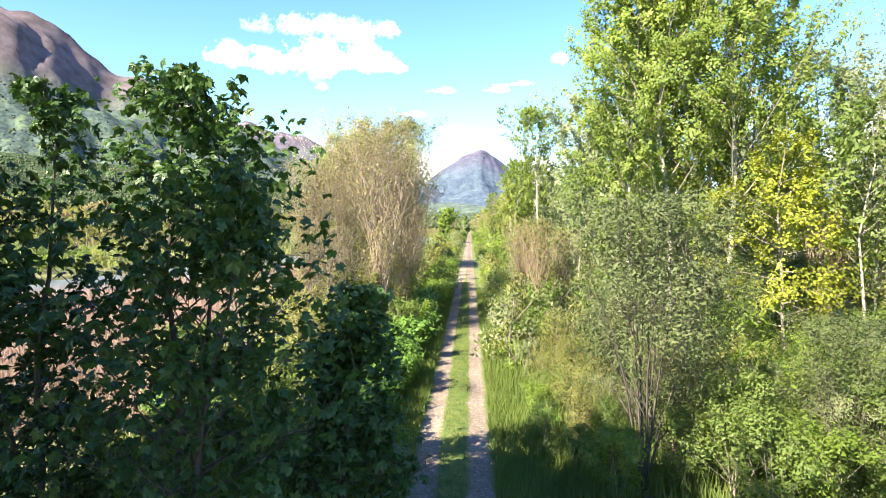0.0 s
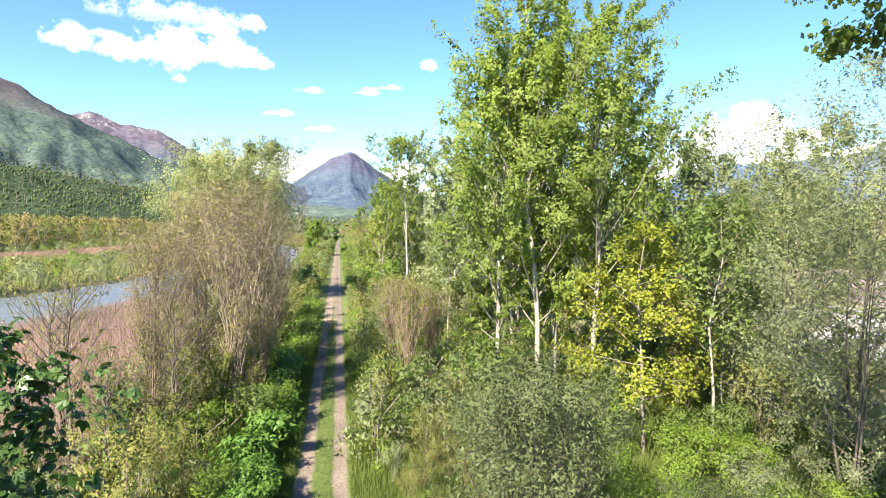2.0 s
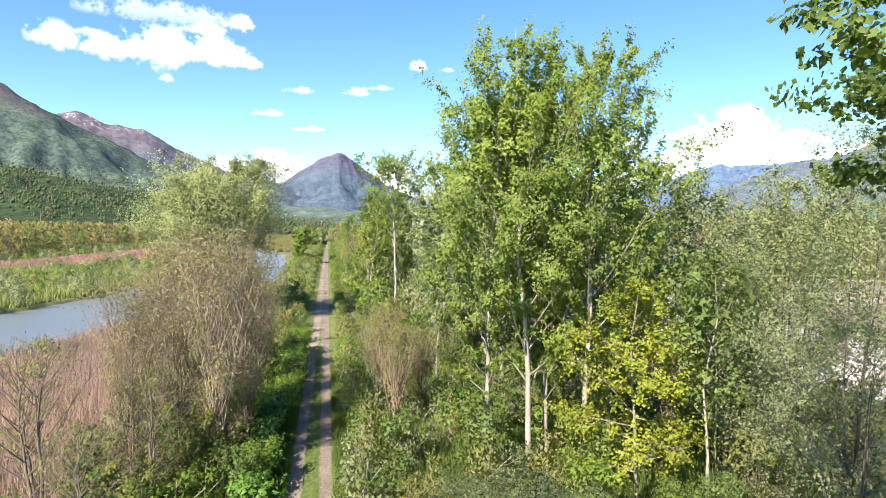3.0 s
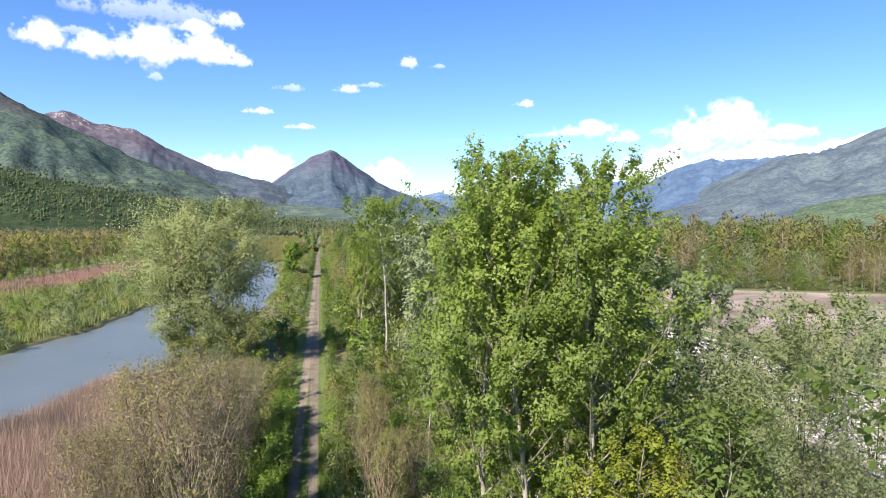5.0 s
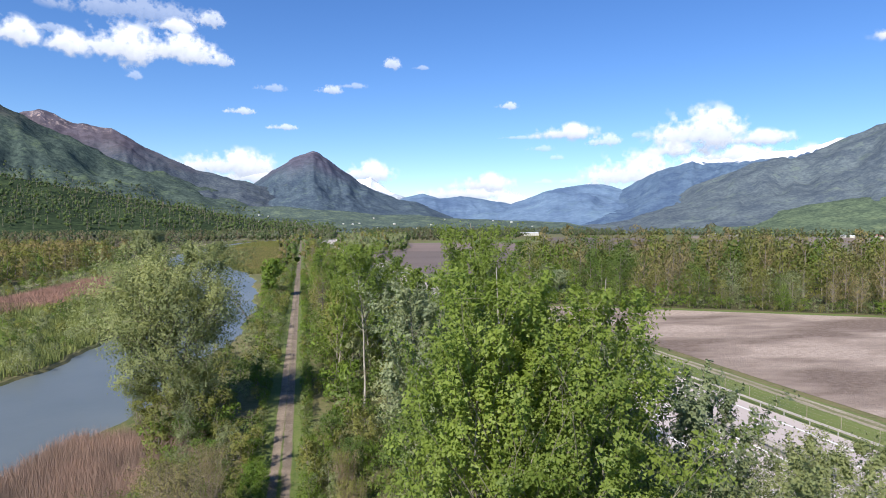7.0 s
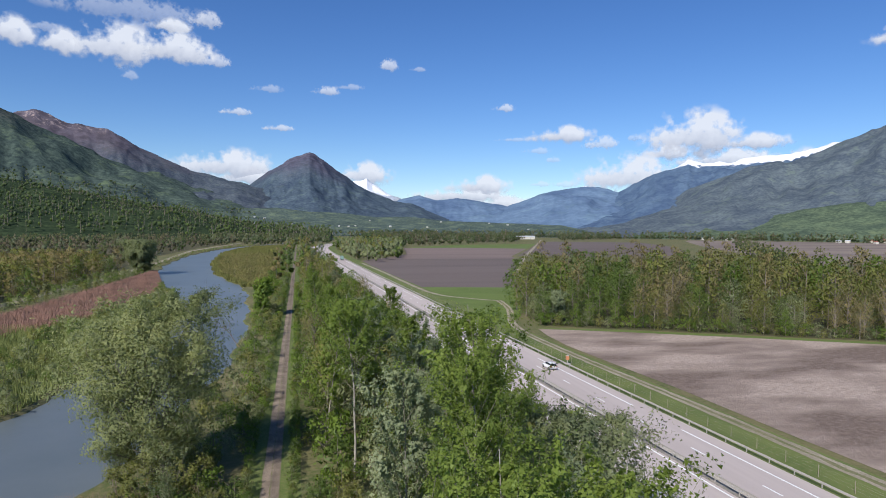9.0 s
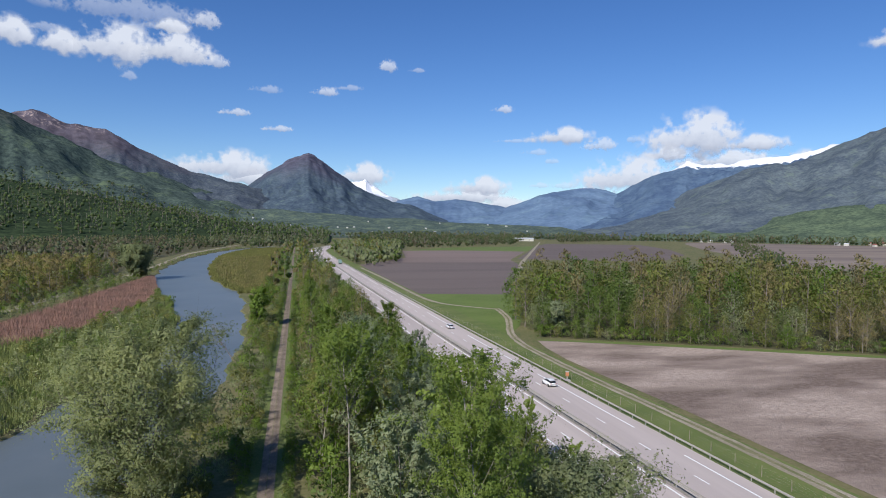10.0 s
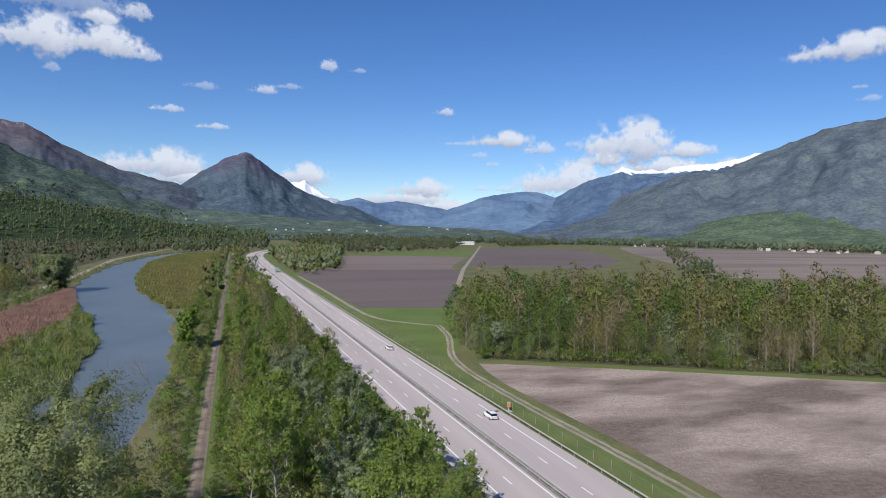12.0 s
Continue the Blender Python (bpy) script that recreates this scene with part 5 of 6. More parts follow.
mids = [low_tree(131 + k, (16, 14, 17, 12, 14)[k], (4.4, 4.5, 4.1, 4.7, 4.2)[k], k + 1, 3, 620, 0.55, 0.08, 16, (0.3, 0.1, 0.45, 0.2, 0.1)[k]) for k in range(5)]
fars = [low_tree(121 + k, (16, 14, 16, 12, 15)[k], (4.6, 4.7, 4.4, 5.0, 4.6)[k], (1, 2, 3, 4, 6)[k], 0, 70, 1.1, 0.05, 4, (0.2, 0, 0.3, 0, 0)[k], 0.95, 0.3) for k in range(5)]
thick = [low_tree(161 + k, (14, 12, 15, 11)[k], (4.8, 4.8, 4.6, 5.0)[k], (1, 2, 3, 4)[k], 2, 270, 0.80, 0.04, 10, (0.3, 0.1, 0.45, 0.2)[k]) for k in range(4)]
bush = [low_tree(111 + k, (4.8, 4.4, 4.2, 4.4)[k], (2.3, 2.1, 2.5, 2.2)[k], (2, 1, 4, 5)[k], 2, 300, 0.36, 0.04, 7, (0.2, 0.5, 0.4, 0.1)[k]) for k in range(4)]


def wood_edge(x):
    return float(np.interp(x, [73, 98, 126, 172, 240, 420], [191, 181, 167, 143, 111, 36]))


def in_wood(x, y):
    return y > wood_edge(x) + 1.5 and x > 76 + max(0, y - 240) * 0.45 + max(0, y - 205) * 0.2 and y < wood_edge(x) + 150


def rise(x, y):
    """Low growth at the wood's edge, full height inside it."""
    return 0.52 + 0.48 * min(1.0, max(0.0, (y - wood_edge(x)) / 34.0))


ws = strewn(rng0, 135, 76, 300, 70, 240, 5.0, lambda x, y: in_wood(x, y) and y < wood_edge(x) + 24)
wood_mass("woodland", ws, lows, (0.30, 0.26, 0.14, 0.18, 0.12, 0.0), WOOD_MATS, "mixed wood of brown and green spring trees beside the field", rng0, (0.8, 1.6), grade=rise)
ws2 = strewn(rng0, 300, 76, 330, 70, 340, 6.0, lambda x, y: in_wood(x, y) and y > wood_edge(x) + 22)
wood_mass("woodland", ws2, mids, (0.34, 0.28, 0.16, 0.12, 0.10), WOOD_MATS, "mixed wood of brown and green spring trees", rng0, (1.0, 1.6), grade=rise)
eb = [(x, wood_edge(x) + 1.0 + rng0.random() * 3) for x in np.arange(76, 300, 1.7)]
wood_mass("undergrowth", eb, bush, (0.45, 0.15, 0.2, 0.2), WOOD_MATS, "green undergrowth along the wood's edge", rng0, (0.6, 1.1), "undergrowth")
rngw, woodw, atw = grown(96, 10.5, 4.2, 0.06, 16, 5, 20, 60, 0.2, stems=3, splay=0.25, profile=round_crown, sides=5, loose=0.5)
tree("white_willow", "pale silvery tree in flower at the wood's corner", "tree", woodw, leaf_quads(rngw, atw, 0.45, 0.7), B_GREY, L_SILVER).matrix_basis = place(83, 196)

# low growth that fills the belt beside the track
low = [low_tree(151 + k, (2.6, 2.8, 2.6, 2.2)[k], (1.2, 1.1, 1.3, 1.2)[k], (2, 1, 4, 5)[k], 2, 520, 0.13, 0.02, 7, (0.2, 0.5, 0.4, 0.1)[k]) for k in range(4)]
fill = strewn(rng0, 130, 2.2, 12, 26, 78, 1.1) + strewn(rng0, 70, -12, -4.4, 20, 72, 1.2)
fill += [(1.75 + 0.8 * rng0.random(), y) for y in np.arange(27, 72, 1.1)]
wood_mass("track_scrub", fill, low, (0.32, 0.30, 0.20, 0.18), WOOD_MATS, "dense low growth of young shrubs beside the track", rng0, (0.6, 1.3), "scrub")
# the belt between track and motorway, past the first hundred metres
bs = strewn(rng0, 580, 1.7, 38, 76, 340, 1.9, lambda x, y: x < road_at(y) - 14.8, taken)
wood_mass("belt_scrub", [q for q in bs if q[0] > 5], bush, (0.36, 0.24, 0.16, 0.24), WOOD_MATS, "dense spring-green scrub between track and motorway", rng0, (0.6, 1.5), "scrub")
wood_mass("track_scrub", [q for q in bs if q[0] <= 5], bush, (0.36, 0.20, 0.10, 0.34), WOOD_MATS, "low green scrub along the track", rng0, (0.4, 0.8), "scrub")
edge = [(1.7 + 0.9 * rng0.random(), y) for y in np.arange(72, 330, 1.9)] + [(-2.9 - 0.8 * rng0.random(), y) for y in np.arange(72, 330, 2.3)]
wood_mass("track_scrub", edge, bush, (0.34, 0.22, 0.12, 0.32), WOOD_MATS, "low hedge of green scrub at the track's edge", rng0, (0.28, 0.55), "scrub")
ls = strewn(rng0, 250, -14, -2.6, 74, 400, 1.6, lambda x, y: x > right_bank(y) + 1.2, taken)
wood_mass("bank_belt", ls, bush, (0.34, 0.38, 0.12, 0.16), WOOD_MATS, "scrub between river and track", rng0, (0.45, 0.95), "scrub")
bt = strewn(rng0, 75, 4.5, 36, 92, 400, 4.6, lambda x, y: x < road_at(y) - 20)
wood_mass("belt_trees", bt, lows, (0.3, 0.34, 0.1, 0.08, 0.14, 0.04), WOOD_MATS, "young trees in the belt", rng0, (0.55, 1.0), "trees")

# the tree block between motorway and dark field, and the belts beyond
blk = strewn(rng0, 260, 40, 170, 538, 1080, 5.5, lambda x, y: x < 64 + (y - 532) * 0.55 and x < 100 + (y - 600) * 0.17 and x > road_at(y) + 19)
wood_mass("tree_block", blk, fars, (0.15, 0.2, 0.02, 0.58, 0.05), WOOD_MATS, "block of willows and poplars at the field's corner", rng0, (0.85, 1.25))
belt = strewn(rng0, 900, -60, 1000, 900, 1900, 9, lambda x, y: (y > 1150 and x < 150 and x > road_at(min(y, 1300)) + 25) or (y > 925 + 0.95 * (x - 150) and 150 <= x and not 0.43 * (y - 60) - 60 < x < 0.43 * (y - 60) + 40))
wood_mass("far_belt", belt, fars, (0.35, 0.35, 0.1, 0.15, 0.05), FAR_HAZED_MATS, "far belt of trees across the valley", rng0, (0.9, 1.4))
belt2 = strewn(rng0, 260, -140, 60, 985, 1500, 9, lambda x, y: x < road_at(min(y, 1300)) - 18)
wood_mass("far_belt", belt2, fars, (0.3, 0.35, 0.05, 0.25, 0.05), FAR_HAZED_MATS, "far belt of trees where the river bends", rng0, (0.9, 1.3))
fb = strewn(rng0, 330, -14, 36, 340, 1000, 4.4, lambda x, y: (x > 2.5 or x < -3.5) and (x > right_bank(y) + 2) and x < road_at(y) - 16)
wood_mass("far_scrub", fb, bush + fars[:4], (0.25, 0.2, 0.1, 0.15, 0.1, 0.1, 0.05, 0.05), WOOD_MATS, "scrub and trees along the far track", rng0, (0.6, 1.1), "scrub")
hedge = strewn(rng0, 150, 300, 1000, 330, 1250, 6, lambda x, y: abs((y - 330) - (x - 300) * 1.31) < 30)
wood_mass("hedge", hedge, fars, (0.35, 0.35, 0.15, 0.1, 0.05), FAR_HAZED_MATS, "tree hedge across the fields", rng0, (0.6, 1.0), "hedge")
far2 = strewn(rng0, 650, 300, 1950, 800, 2000, 9, lambda x, y: 1880 < math.hypot(x, y) < 2080)
wood_mass("valley_trees", far2, fars, (0.3, 0.35, 0.1, 0.15, 0.1), FAR_HAZED_MATS, "far tree rows in the valley", rng0, (1.0, 1.9))

# the left side of the river: brown and green wood, and the hill's own trees
def wood_line(y):
    return float(np.interp(y, [90, 347, 463, 592, 836, 1112, 1268], [-104, -107, -114, -129, -126, -101, -80]))


lw = strewn(rng0, 950, -230, -90, 90, 480, 3.6, lambda x, y: wood_line(y) - 105 < x < wood_line(y))
wood_mass("riverside_wood", lw, thick, (0.36, 0.12, 0.42, 0.10), WOOD_MATS, "brown and olive spring wood beyond the river", rng0, (0.65, 1.05))
lw2 = strewn(rng0, 1100, -520, -70, 300, 1500, 6.2, lambda x, y: wood_line(y) - 330 < x < wood_line(y) and (y > 480 or x < wood_line(y) - 120))
wood_mass("riverside_wood", lw2, fars, (0.32, 0.14, 0.38, 0.12, 0.04), FAR_HAZED_MATS, "brown and olive spring wood along the dyke", rng0, (0.7, 1.15))
def reed_near(y):
    """The river side of the pink reed bed on the far bank."""
    return float(np.interp(y, [185, 197, 227, 300, 345, 431], [-78, -73, -62, -57, -64, -84]))


def reed_far(y):
    return float(np.interp(y, [185, 237, 348, 431], [-100, -90, -87, -85]))


lb = strewn(rng0, 420, -190, -33, 60, 420, 2.2, lambda x, y: max(reed_near(y), left_bank(y) - 30) < x < left_bank(y) - 0.3 or (-107 < x < reed_far(y) - 2 and y > 180))
wood_mass("bank_scrub", lb, bush, (0.3, 0.25, 0.38, 0.07), WOOD_MATS, "low willow scrub on the river bank", rng0, (0.5, 1.0), "scrub")
lb2 = strewn(rng0, 200, -130, -60, 420, 1000, 3.2, lambda x, y: left_bank(y) - 7 < x < left_bank(y) - 0.8)
wood_mass("bank_scrub", lb2, bush, (0.3, 0.3, 0.3, 0.1), WOOD_MATS, "low scrub on the dyke's bank", rng0, (0.35, 0.6), "scrub")
willow(115, 21, 12, "round grey-green tree on the far bank", 30, 7, 62, 0.62, "bank_tree", 5, L_WILLOW, "", 0.24).matrix_basis = place(-91, 420)
hv = HILL[:, 3:44].reshape(-1, 3)
hv = hv[rng0.choice(len(hv), 2600, replace=False)] + np.stack([rng0.normal(size=2600) * 9, rng0.normal(size=2600) * 9, np.full(2600, -2.0)], 1)
wood_mass("hill_wood", hv, [low_tree(141, 18, 5.2, 6, 0, 8, 1.6, 0.1, 2, 0, 1.15, 1.0), low_tree(142, 16, 5.2, 6, 0, 8, 1.6, 0.1, 2, 0, 1.15, 1.0), low_tree(143, 15, 5.2, 2, 0, 8, 1.6, 0.1, 2, 0, 1.15, 1.0)], (0.46, 0.40, 0.14), WOOD_MATS, "dark forest on the hill", rng0, (1.0, 1.7))
sv = SLOPE[40:, 2:34].reshape(-1, 3)
sv = sv[fbm(sv[:, 0] / 160, sv[:, 1] / 160, 77, 3) > -0.12]
sv = sv[rng0.choice(len(sv), min(2400, len(sv)), replace=False)]
sv = sv + np.stack([rng0.normal(size=len(sv)) * 12, rng0.normal(size=len(sv)) * 12, np.full(len(sv), -3.0)], 1)
wood_mass("slope_wood", sv, [low_tree(144, 19, 7, 1, 0, 10, 4.0, 0.1, 1, 0, 1.6, 0.9), low_tree(145, 18, 7, 2, 0, 10, 4.0, 0.1, 1, 0, 1.6, 0.9)], (0.6, 0.4), [B_GREY, L_HAZE, L_HAZE2], "woods on the valley's slope, coloured for haze", rng0, (0.7, 1.3))


# reeds and grasses, too many to count
def blades(name, rng, n, spot, high, wide, mat, label, category):
    at = np.array([spot(rng) for _ in range(n)])
    a = rng.random(n) * 6.283
    h = high * (0.6 + 0.8 * rng.random(n))
    side = np.stack([np.cos(a), np.sin(a), 0 * a], 1) * wide
    tip = np.stack([rng.normal(size=n) * 0.22 * h, rng.normal(size=n) * 0.22 * h, h], 1)
    p = np.hstack([at, np.full((n, 1), -0.02)])
    v = np.stack([p - side, p + side, p + tip], 1).reshape(-1, 3)
    return tagged(new(name, mesh_of(name, v, tris=np.arange(3 * n).reshape(-1, 3), mats=[mat])), label, category, kind="stuff")


def between(y0, y1, f0, f1, test=lambda x, y: True):
    def spot(rng):
        while True:
            y = y0 + (y1 - y0) * rng.random()
            a, b = f0(y), f1(y)
            x = a + (b - a) * rng.random()
            if b > a and test(x, y):
                return x, y
    return spot


blades("reeds", rng0, 85000, between(18, 84, lambda y: right_bank(y) + 0.1, lambda y: -9.0), 1.5, 0.024, REED_PALE, "dry pinkish reed bed on the near bank", "reeds")
blades("reeds", rng0, 52000, between(185, 425, reed_far, reed_near), 1.8, 0.10, REED_RED, "dry pinkish reed bed on the far bank", "reeds")
blades("reeds", rng0, 34000, between(90, 210, lambda y: left_bank(y) - 55, lambda y: left_bank(y) - 0.5), 1.6, 0.12, REED_GREEN, "green young reeds on the far bank", "reeds")
blades("reeds", rng0, 26000, between(190, 345, lambda y: max(reed_near(y), left_bank(y) - 30), lambda y: left_bank(y) + 0.3), 1.5, 0.13, REED_GREEN, "green young reeds along the water", "reeds")
blades("sedge", rng0, 45000, between(330, 960, lambda y: right_bank(y) - 0.5, lambda y: -6), 1.5, 0.25, REED_OLIVE, "olive sedge on the river's inner bend", "sedge")
blades("sedge", rng0, 9000, between(350, 700, lambda y: right_bank(y) + 4, lambda y: -8), 1.7, 0.28, L_BUD, "dry tan stalks among the sedge", "sedge")
blades("grass", rng0, 26000, between(9, 60, lambda y: 0.66, lambda y: 3.0), 0.45, 0.02, BLADE, "long green grass beside the track", "grass")
blades("grass", rng0, 26000, between(9, 60, lambda y: -3.6, lambda y: -1.58), 0.45, 0.02, BLADE, "long green grass beside the track", "grass")
blades("undergrowth", rng0, 45000, between(6, 42, lambda y: 2.4, lambda y: 24), 0.7, 0.034, BLADE, "rank grass and herbs under the shrubs", "undergrowth")
blades("undergrowth", rng0, 26000, between(10, 70, lambda y: -10, lambda y: -3), 0.8, 0.05, BLADE, "rank grass and herbs under the shrubs", "undergrowth")
blades("grass", rng0, 16000, between(8, 70, lambda y: -0.85, lambda y: -0.05), 0.14, 0.015, BLADE, "short grass between the ruts", "grass")

# ---- vehicles, posts, fence and houses ----
CAR_WHITE = plain("white car paint", (0.80, 0.80, 0.80), 0.25, wear=0.03)
GLASS_DARK = plain("dark car glass", (0.02, 0.022, 0.025), 0.08, wear=0.0)
TYRE = plain("black rubber", (0.025, 0.025, 0.025), 0.85)
RIM = plain("alloy rim", (0.5, 0.5, 0.5), 0.3, 0.8)
LAMP_RED = plain("red lamp glass", (0.35, 0.02, 0.02), 0.2)
LAMP_CLEAR = plain("clear lamp glass", (0.7, 0.7, 0.72), 0.1)
ORANGE = plain("faded orange plastic", (0.66, 0.27, 0.13), 0.6)
TARP = plain("grey-green tarpaulin", (0.22, 0.32, 0.29), 0.6)
WOOD_POST = bark("weathered post", (0.22, 0.18, 0.14), (0.36, 0.31, 0.25))
PLASTER = plain("pale house plaster", (0.60, 0.57, 0.51), 0.9)
ROOF = plain("red-brown roof tiles", (0.30, 0.13, 0.09), 0.9)
ROOF_GREY = plain("grey sheet roof", (0.50, 0.52, 0.53), 0.7)


def loft(rings):
    """A closed skin over rings of equal count."""
    rings = np.array(rings, float)
    n, k = rings.shape[:2]
    f = [(i * k + j, i * k + (j + 1) % k, (i + 1) * k + (j + 1) % k, (i + 1) * k + j) for i in range(n - 1) for j in range(k)]
    v = rings.reshape(-1, 3)
    ends = []
    for i in (0, n - 1):
        v = np.vstack([v, rings[i].mean(0)])
        c = len(v) - 1
        ends += [(c, i * k + j, i * k + (j + 1) % k) for j in range(k)]
    return v, np.array(f), np.array(ends)


def ring(y, w, z0, z1):
    """A rounded cross-section of a car at y: half width w, from z0 to z1."""
    m = (z0 + z1) / 2
    return [(-w * 0.92, y, z0), (w * 0.92, y, z0), (w, y, z0 + (m - z0) * 0.6), (w * 0.98, y, m), (w * 0.84, y, z1), (-w * 0.84, y, z1), (-w * 0.98, y, m), (-w, y, z0 + (m - z0) * 0.6)]


def disc(x, r, wide, n=14):
    a = np.arange(n) * 2 * math.pi / n
    return loft([[(x + dx, q * r * math.cos(t), q * r * math.sin(t)) for t in a] for dx, q in ((-wide / 2, 0.86), (-wide * 0.35, 1), (wide * 0.35, 1), (wide / 2, 0.86))])


def car(label):
    root = base("car", label, "car", "cars on the motorway")
    body = [ring(-2.15, 0.72, 0.42, 0.72), ring(-2.0, 0.84, 0.30, 0.92), ring(-1.3, 0.89, 0.24, 1.0), ring(0, 0.90, 0.22, 0.98), ring(0.9, 0.89, 0.24, 0.95), ring(1.6, 0.86, 0.26, 0.86), ring(2.1, 0.76, 0.34, 0.70), ring(2.2, 0.62, 0.42, 0.58)]
    part("body", mesh_of("body", *loft(body), mats=[CAR_WHITE], smooth=True), root)
    cabin = [ring(-2.0, 0.70, 0.86, 0.98), ring(-1.5, 0.74, 0.88, 1.38), ring(-0.4, 0.76, 0.88, 1.45), ring(0.3, 0.75, 0.88, 1.40), ring(1.1, 0.70, 0.86, 0.96)]
    part("window", mesh_of("window", *loft(cabin), mats=[GLASS_DARK], smooth=True), root, "dark tinted windows")
    roof = [ring(-1.75, 0.60, 1.30, 1.36), ring(-1.4, 0.66, 1.39, 1.45), ring(-0.4, 0.68, 1.44, 1.50), ring(0.2, 0.64, 1.41, 1.45)]
    part("roof", mesh_of("roof", *loft(roof), mats=[CAR_WHITE], smooth=True), root)
    tyre, rim = mesh_of("tyre", *disc(0, 0.33, 0.22), mats=[TYRE], smooth=True), mesh_of("rim", *disc(0, 0.21, 0.235, 10), mats=[RIM])
    for x in (-0.80, 0.80):
        for y in (-1.35, 1.35):
            w = part("wheel", tyre, root, "black tyre on an alloy rim")
            w.location = (x, y, 0.33)
            part("rim", rim, w)
    for x in (-0.6, 0.6):
        part("tail_light", mesh_of("tail_light", *box(x - 0.16, -2.13, 0.72, x + 0.16, -2.06, 0.86), mats=[LAMP_RED]), root, "red tail light")
        part("headlight", mesh_of("headlight", *box(x - 0.15, 2.02, 0.60, x + 0.15, 2.13, 0.70), mats=[LAMP_CLEAR]), root, "clear headlight")
    return root


def on_road(offset, y):
    slope = math.atan2(road_at(y + 2) - road_at(y - 2), 4.0)
    return pose(road_at(y) + offset, y, 0.126, 0, 0, -math.degrees(slope))


planted(car("white estate car driving on the motorway"), [on_road(5.9, 136), on_road(5.9, 212), on_road(5.9, 860)])


def lorry():
    root = base("lorry", "lorry with a grey-green tarpaulin body on the motorway", "lorry")
    part("load_body", mesh_of("load_body", *box(-1.25, -4.5, 1.0, 1.25, 3.2, 3.9), mats=[TARP]), root)
    part("cab", mesh_of("cab", *loft([[(x, y, z) for x, z in ((-w, 0.6), (w, 0.6), (w, h), (-w, h))] for y, w, h in ((3.35, 1.2, 3.3), (4.6, 1.2, 3.2), (5.3, 1.15, 1.9), (5.4, 1.1, 1.0))]), mats=[CAR_WHITE]), root, "white driver's cab")
    part("windscreen", mesh_of("windscreen", *box(-1.0, 4.95, 2.0, 1.0, 5.05, 2.9), mats=[GLASS_DARK]), root, "dark windscreen")
    part("chassis", mesh_of("chassis", *box(-0.9, -4.5, 0.55, 0.9, 4.6, 1.0), mats=[TYRE]), root)
    tyre = mesh_of("tyre", *disc(0, 0.5, 0.3), mats=[TYRE], smooth=True)
    for x in (-1.05, 1.05):
        for y in (-3.6, -2.4, 4.0):
            part("wheel", tyre, root).location = (x, y, 0.5)
    root.matrix_basis = on_road(5.9, 569)


lorry()

sos = base("emergency_phone", "orange emergency phone post beside the motorway", "emergency phone")
part("post", mesh_of("post", *box(-0.09, -0.09, 0, 0.09, 0.09, 1.0), mats=[CONCRETE]), sos)
part("phone_box", mesh_of("phone_box", *box(-0.28, -0.24, 0.9, 0.28, 0.24, 1.75), mats=[ORANGE]), sos, "orange phone box")
part("cap", mesh_of("cap", *loft([[(x * s, y * s, z) for x, y in ((-0.32, -0.28), (0.32, -0.28), (0.32, 0.28), (-0.32, 0.28))] for z, s in ((1.75, 1.0), (1.86, 0.95), (1.95, 0.4))]), mats=[CONCRETE]), sos)
part("plinth", mesh_of("plinth", *box(-0.6, -0.6, 0, 0.6, 0.6, 0.12), mats=[CONCRETE]), sos)
sos.matrix_basis = place(61.2, 139.5, 1.05, z=0.05)

# A dark spot on the hard shoulder, modelled as a ribbed plate.
lid = mesh_of("dark_plate", *joined([box(-0.75, -0.45, 0, 0.75, 0.45, 0.012)] + [box(-0.68 + 0.17 * k, -0.38, 0.012, -0.60 + 0.17 * k, 0.38, 0.022) for k in range(9)]), mats=[B_DARK])
tagged(new("dark_plate", lid), "dark ribbed plate for a dark spot in the hard shoulder", "drain cover").matrix_basis = place(road_at(140) + 9.0, 140, z=0.121)

fence = base("fence", "wire fence on wooden posts along the verge", "fence")
fence_post = mesh_of("post", *tube([(0, 0, -0.1), (0.01, 0, 0.8), (0, 0.01, 1.5)], [0.045, 0.04, 0.035], 5), mats=[WOOD_POST])
fy = np.arange(60, 320, 5.0)
for y in fy:
    part("post", fence_post, fence).location = (road_at(y) + 13.0, y, 0.03)
wires = np.array([road_at(y) + 13.0 for y in fy])
for z in (0.4, 0.8, 1.2, 1.45):
    part("wire", mesh_of("wire", *tube(np.stack([wires + 0.07, fy, np.full_like(fy, z)], 1), np.full(len(fy), 0.005), 3), mats=[STEEL]), fence)


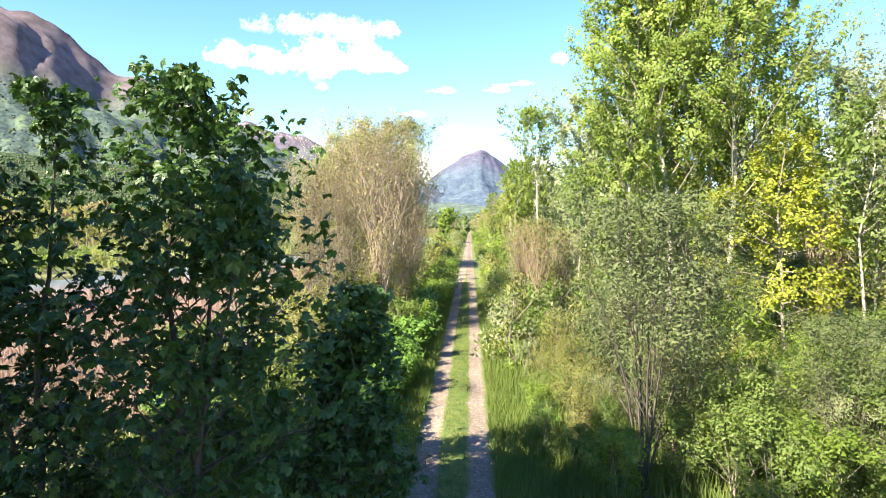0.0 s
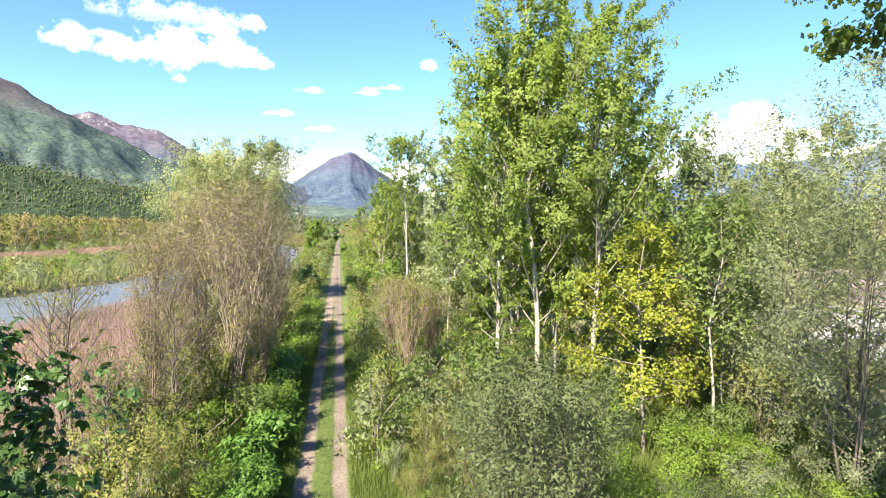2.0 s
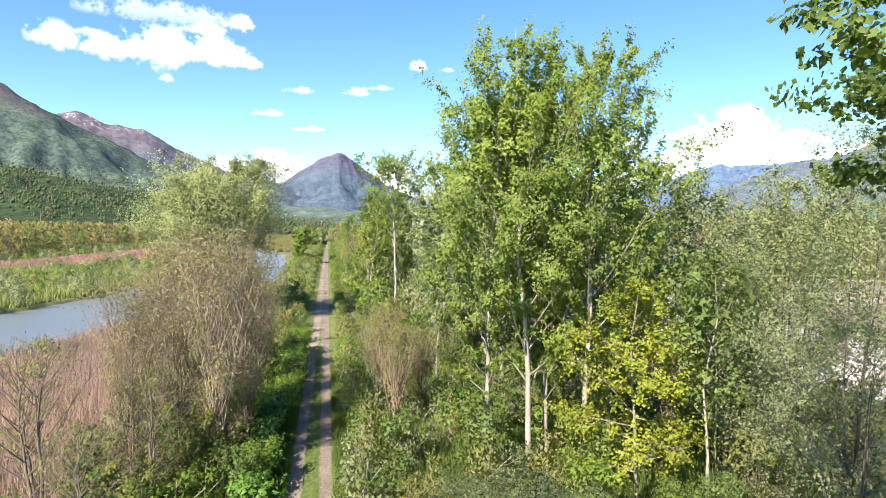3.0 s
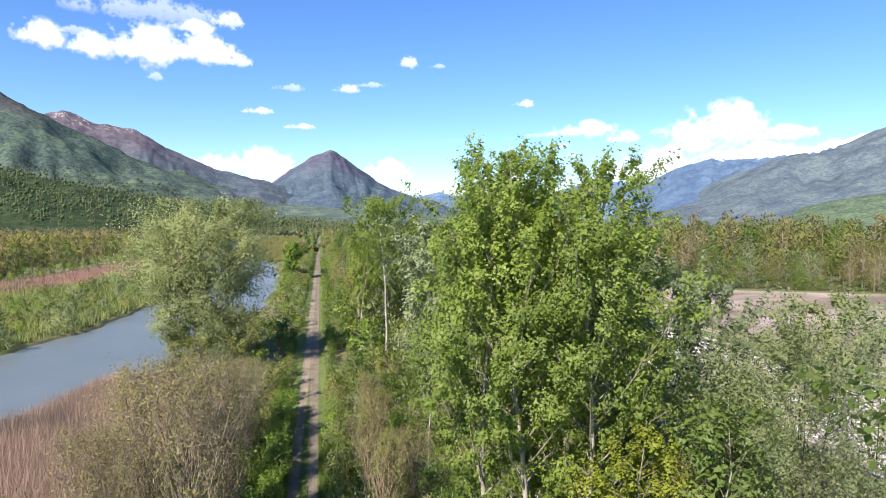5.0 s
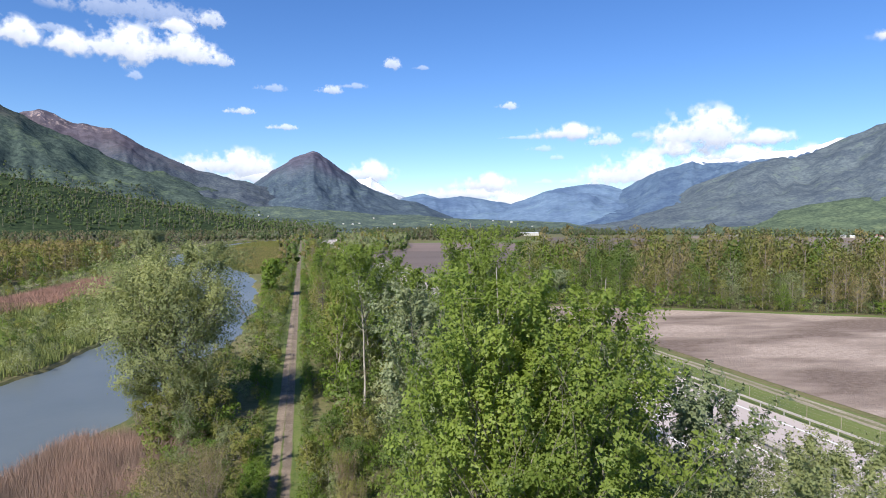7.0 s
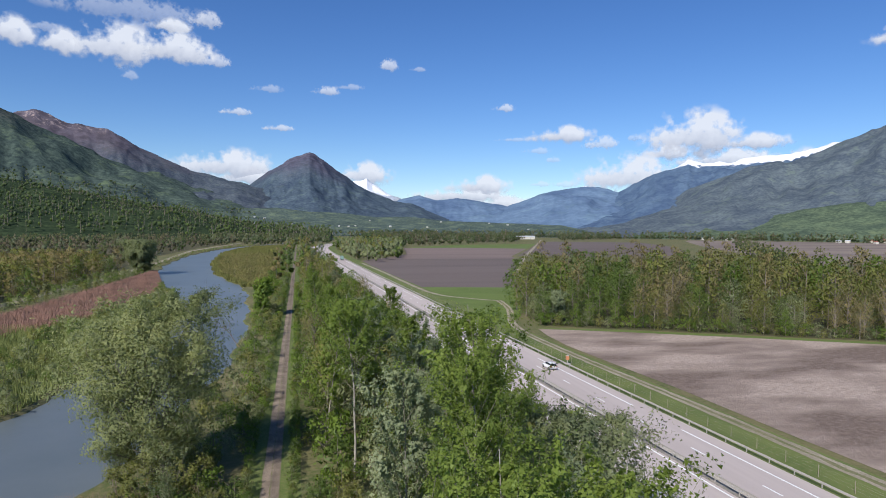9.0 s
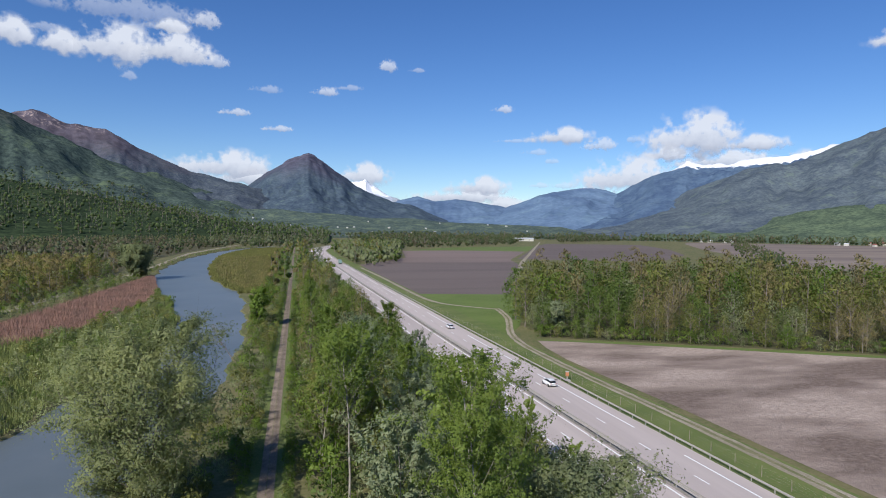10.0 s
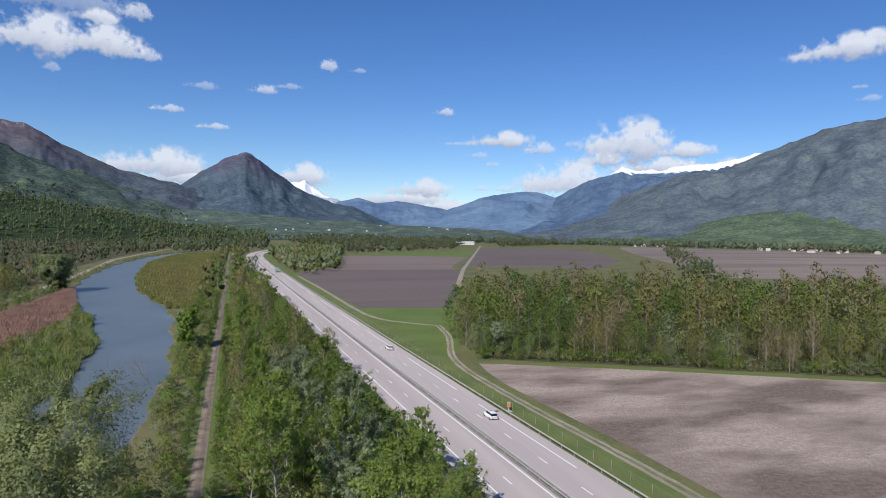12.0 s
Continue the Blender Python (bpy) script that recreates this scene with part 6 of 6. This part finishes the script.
def house(name, w, d, h, r, roof_mat, label):
    root = base(name, label, "house", "village houses")
    part("wall", mesh_of("wall", *box(-w / 2, -d / 2, -6, w / 2, d / 2, h), mats=[PLASTER]), root)
    v = [(-w / 2 - 0.5, -d / 2 - 0.6, h - 0.2), (w / 2 + 0.5, -d / 2 - 0.6, h - 0.2), (w / 2 + 0.5, d / 2 + 0.6, h - 0.2), (-w / 2 - 0.5, d / 2 + 0.6, h - 0.2), (-w / 2 - 0.5, 0, h + r), (w / 2 + 0.5, 0, h + r)]
    part("roof", mesh_of("roof", v, [(0, 1, 5, 4), (2, 3, 4, 5), (0, 3, 2, 1)], [(0, 4, 3), (1, 2, 5)], mats=[roof_mat]), root, "pitched roof")
    pane = mesh_of("window", *box(-0.6, -0.05, -0.8, 0.6, 0.05, 0.8), mats=[GLASS_DARK])
    for x in (-w * 0.3, 0, w * 0.3):
        for z in (1.8, 4.6):
            if z < h - 0.8:
                part("window", pane, root).location = (x, -d / 2 - 0.02, z)
    return root


vr = np.random.default_rng(12)
spots = []
for k in range(16):
    a, d = radians(47.5 + 4.5 * vr.random()), 1750 + 330 * vr.random()
    spots.append(place(d * math.sin(a), d * math.cos(a), 0.6 + 0.35 * vr.random(), vr.random() * 3))
planted(house("house", 12, 9, 6.5, 3.5, ROOF, "pale house with a red-brown roof in the village"), spots)
spots = []
for az, d in ((37.6, 1990), (38.2, 1985), (36.5, 1990), (35.8, 1985), (45.6, 1900), (46.2, 1880), (53.5, 1860)):
    spots.append(place(d * math.sin(radians(az)), d * math.cos(radians(az)), 0.8, az))
for k in range(22):
    i = int(len(SLOPE) * (0.80 + 0.15 * vr.random()))
    p = SLOPE[i, int(6 + 32 * vr.random() ** 1.6)]
    spots.append(place(p[0], p[1], 0.5 + 0.3 * vr.random(), vr.random() * 3, p[2] - 0.5))
for k in range(18):
    p = LOWLAND[int(len(LOWLAND) * (0.22 + 0.6 * vr.random())), int(5 + 22 * vr.random())]
    spots.append(place(p[0], p[1], 0.4 + 0.25 * vr.random(), vr.random() * 3, p[2] - 0.5))
planted(house("house", 13, 10, 7, 2.5, ROOF_GREY, "pale house with a grey roof far off"), spots)
shed = house("farm_hall", 70, 26, 8, 4, ROOF_GREY, "long pale farm hall in the fields")
shed.matrix_basis = place(1720 * math.sin(radians(20.6)), 1720 * math.cos(radians(20.6)), 0.8, -0.3)
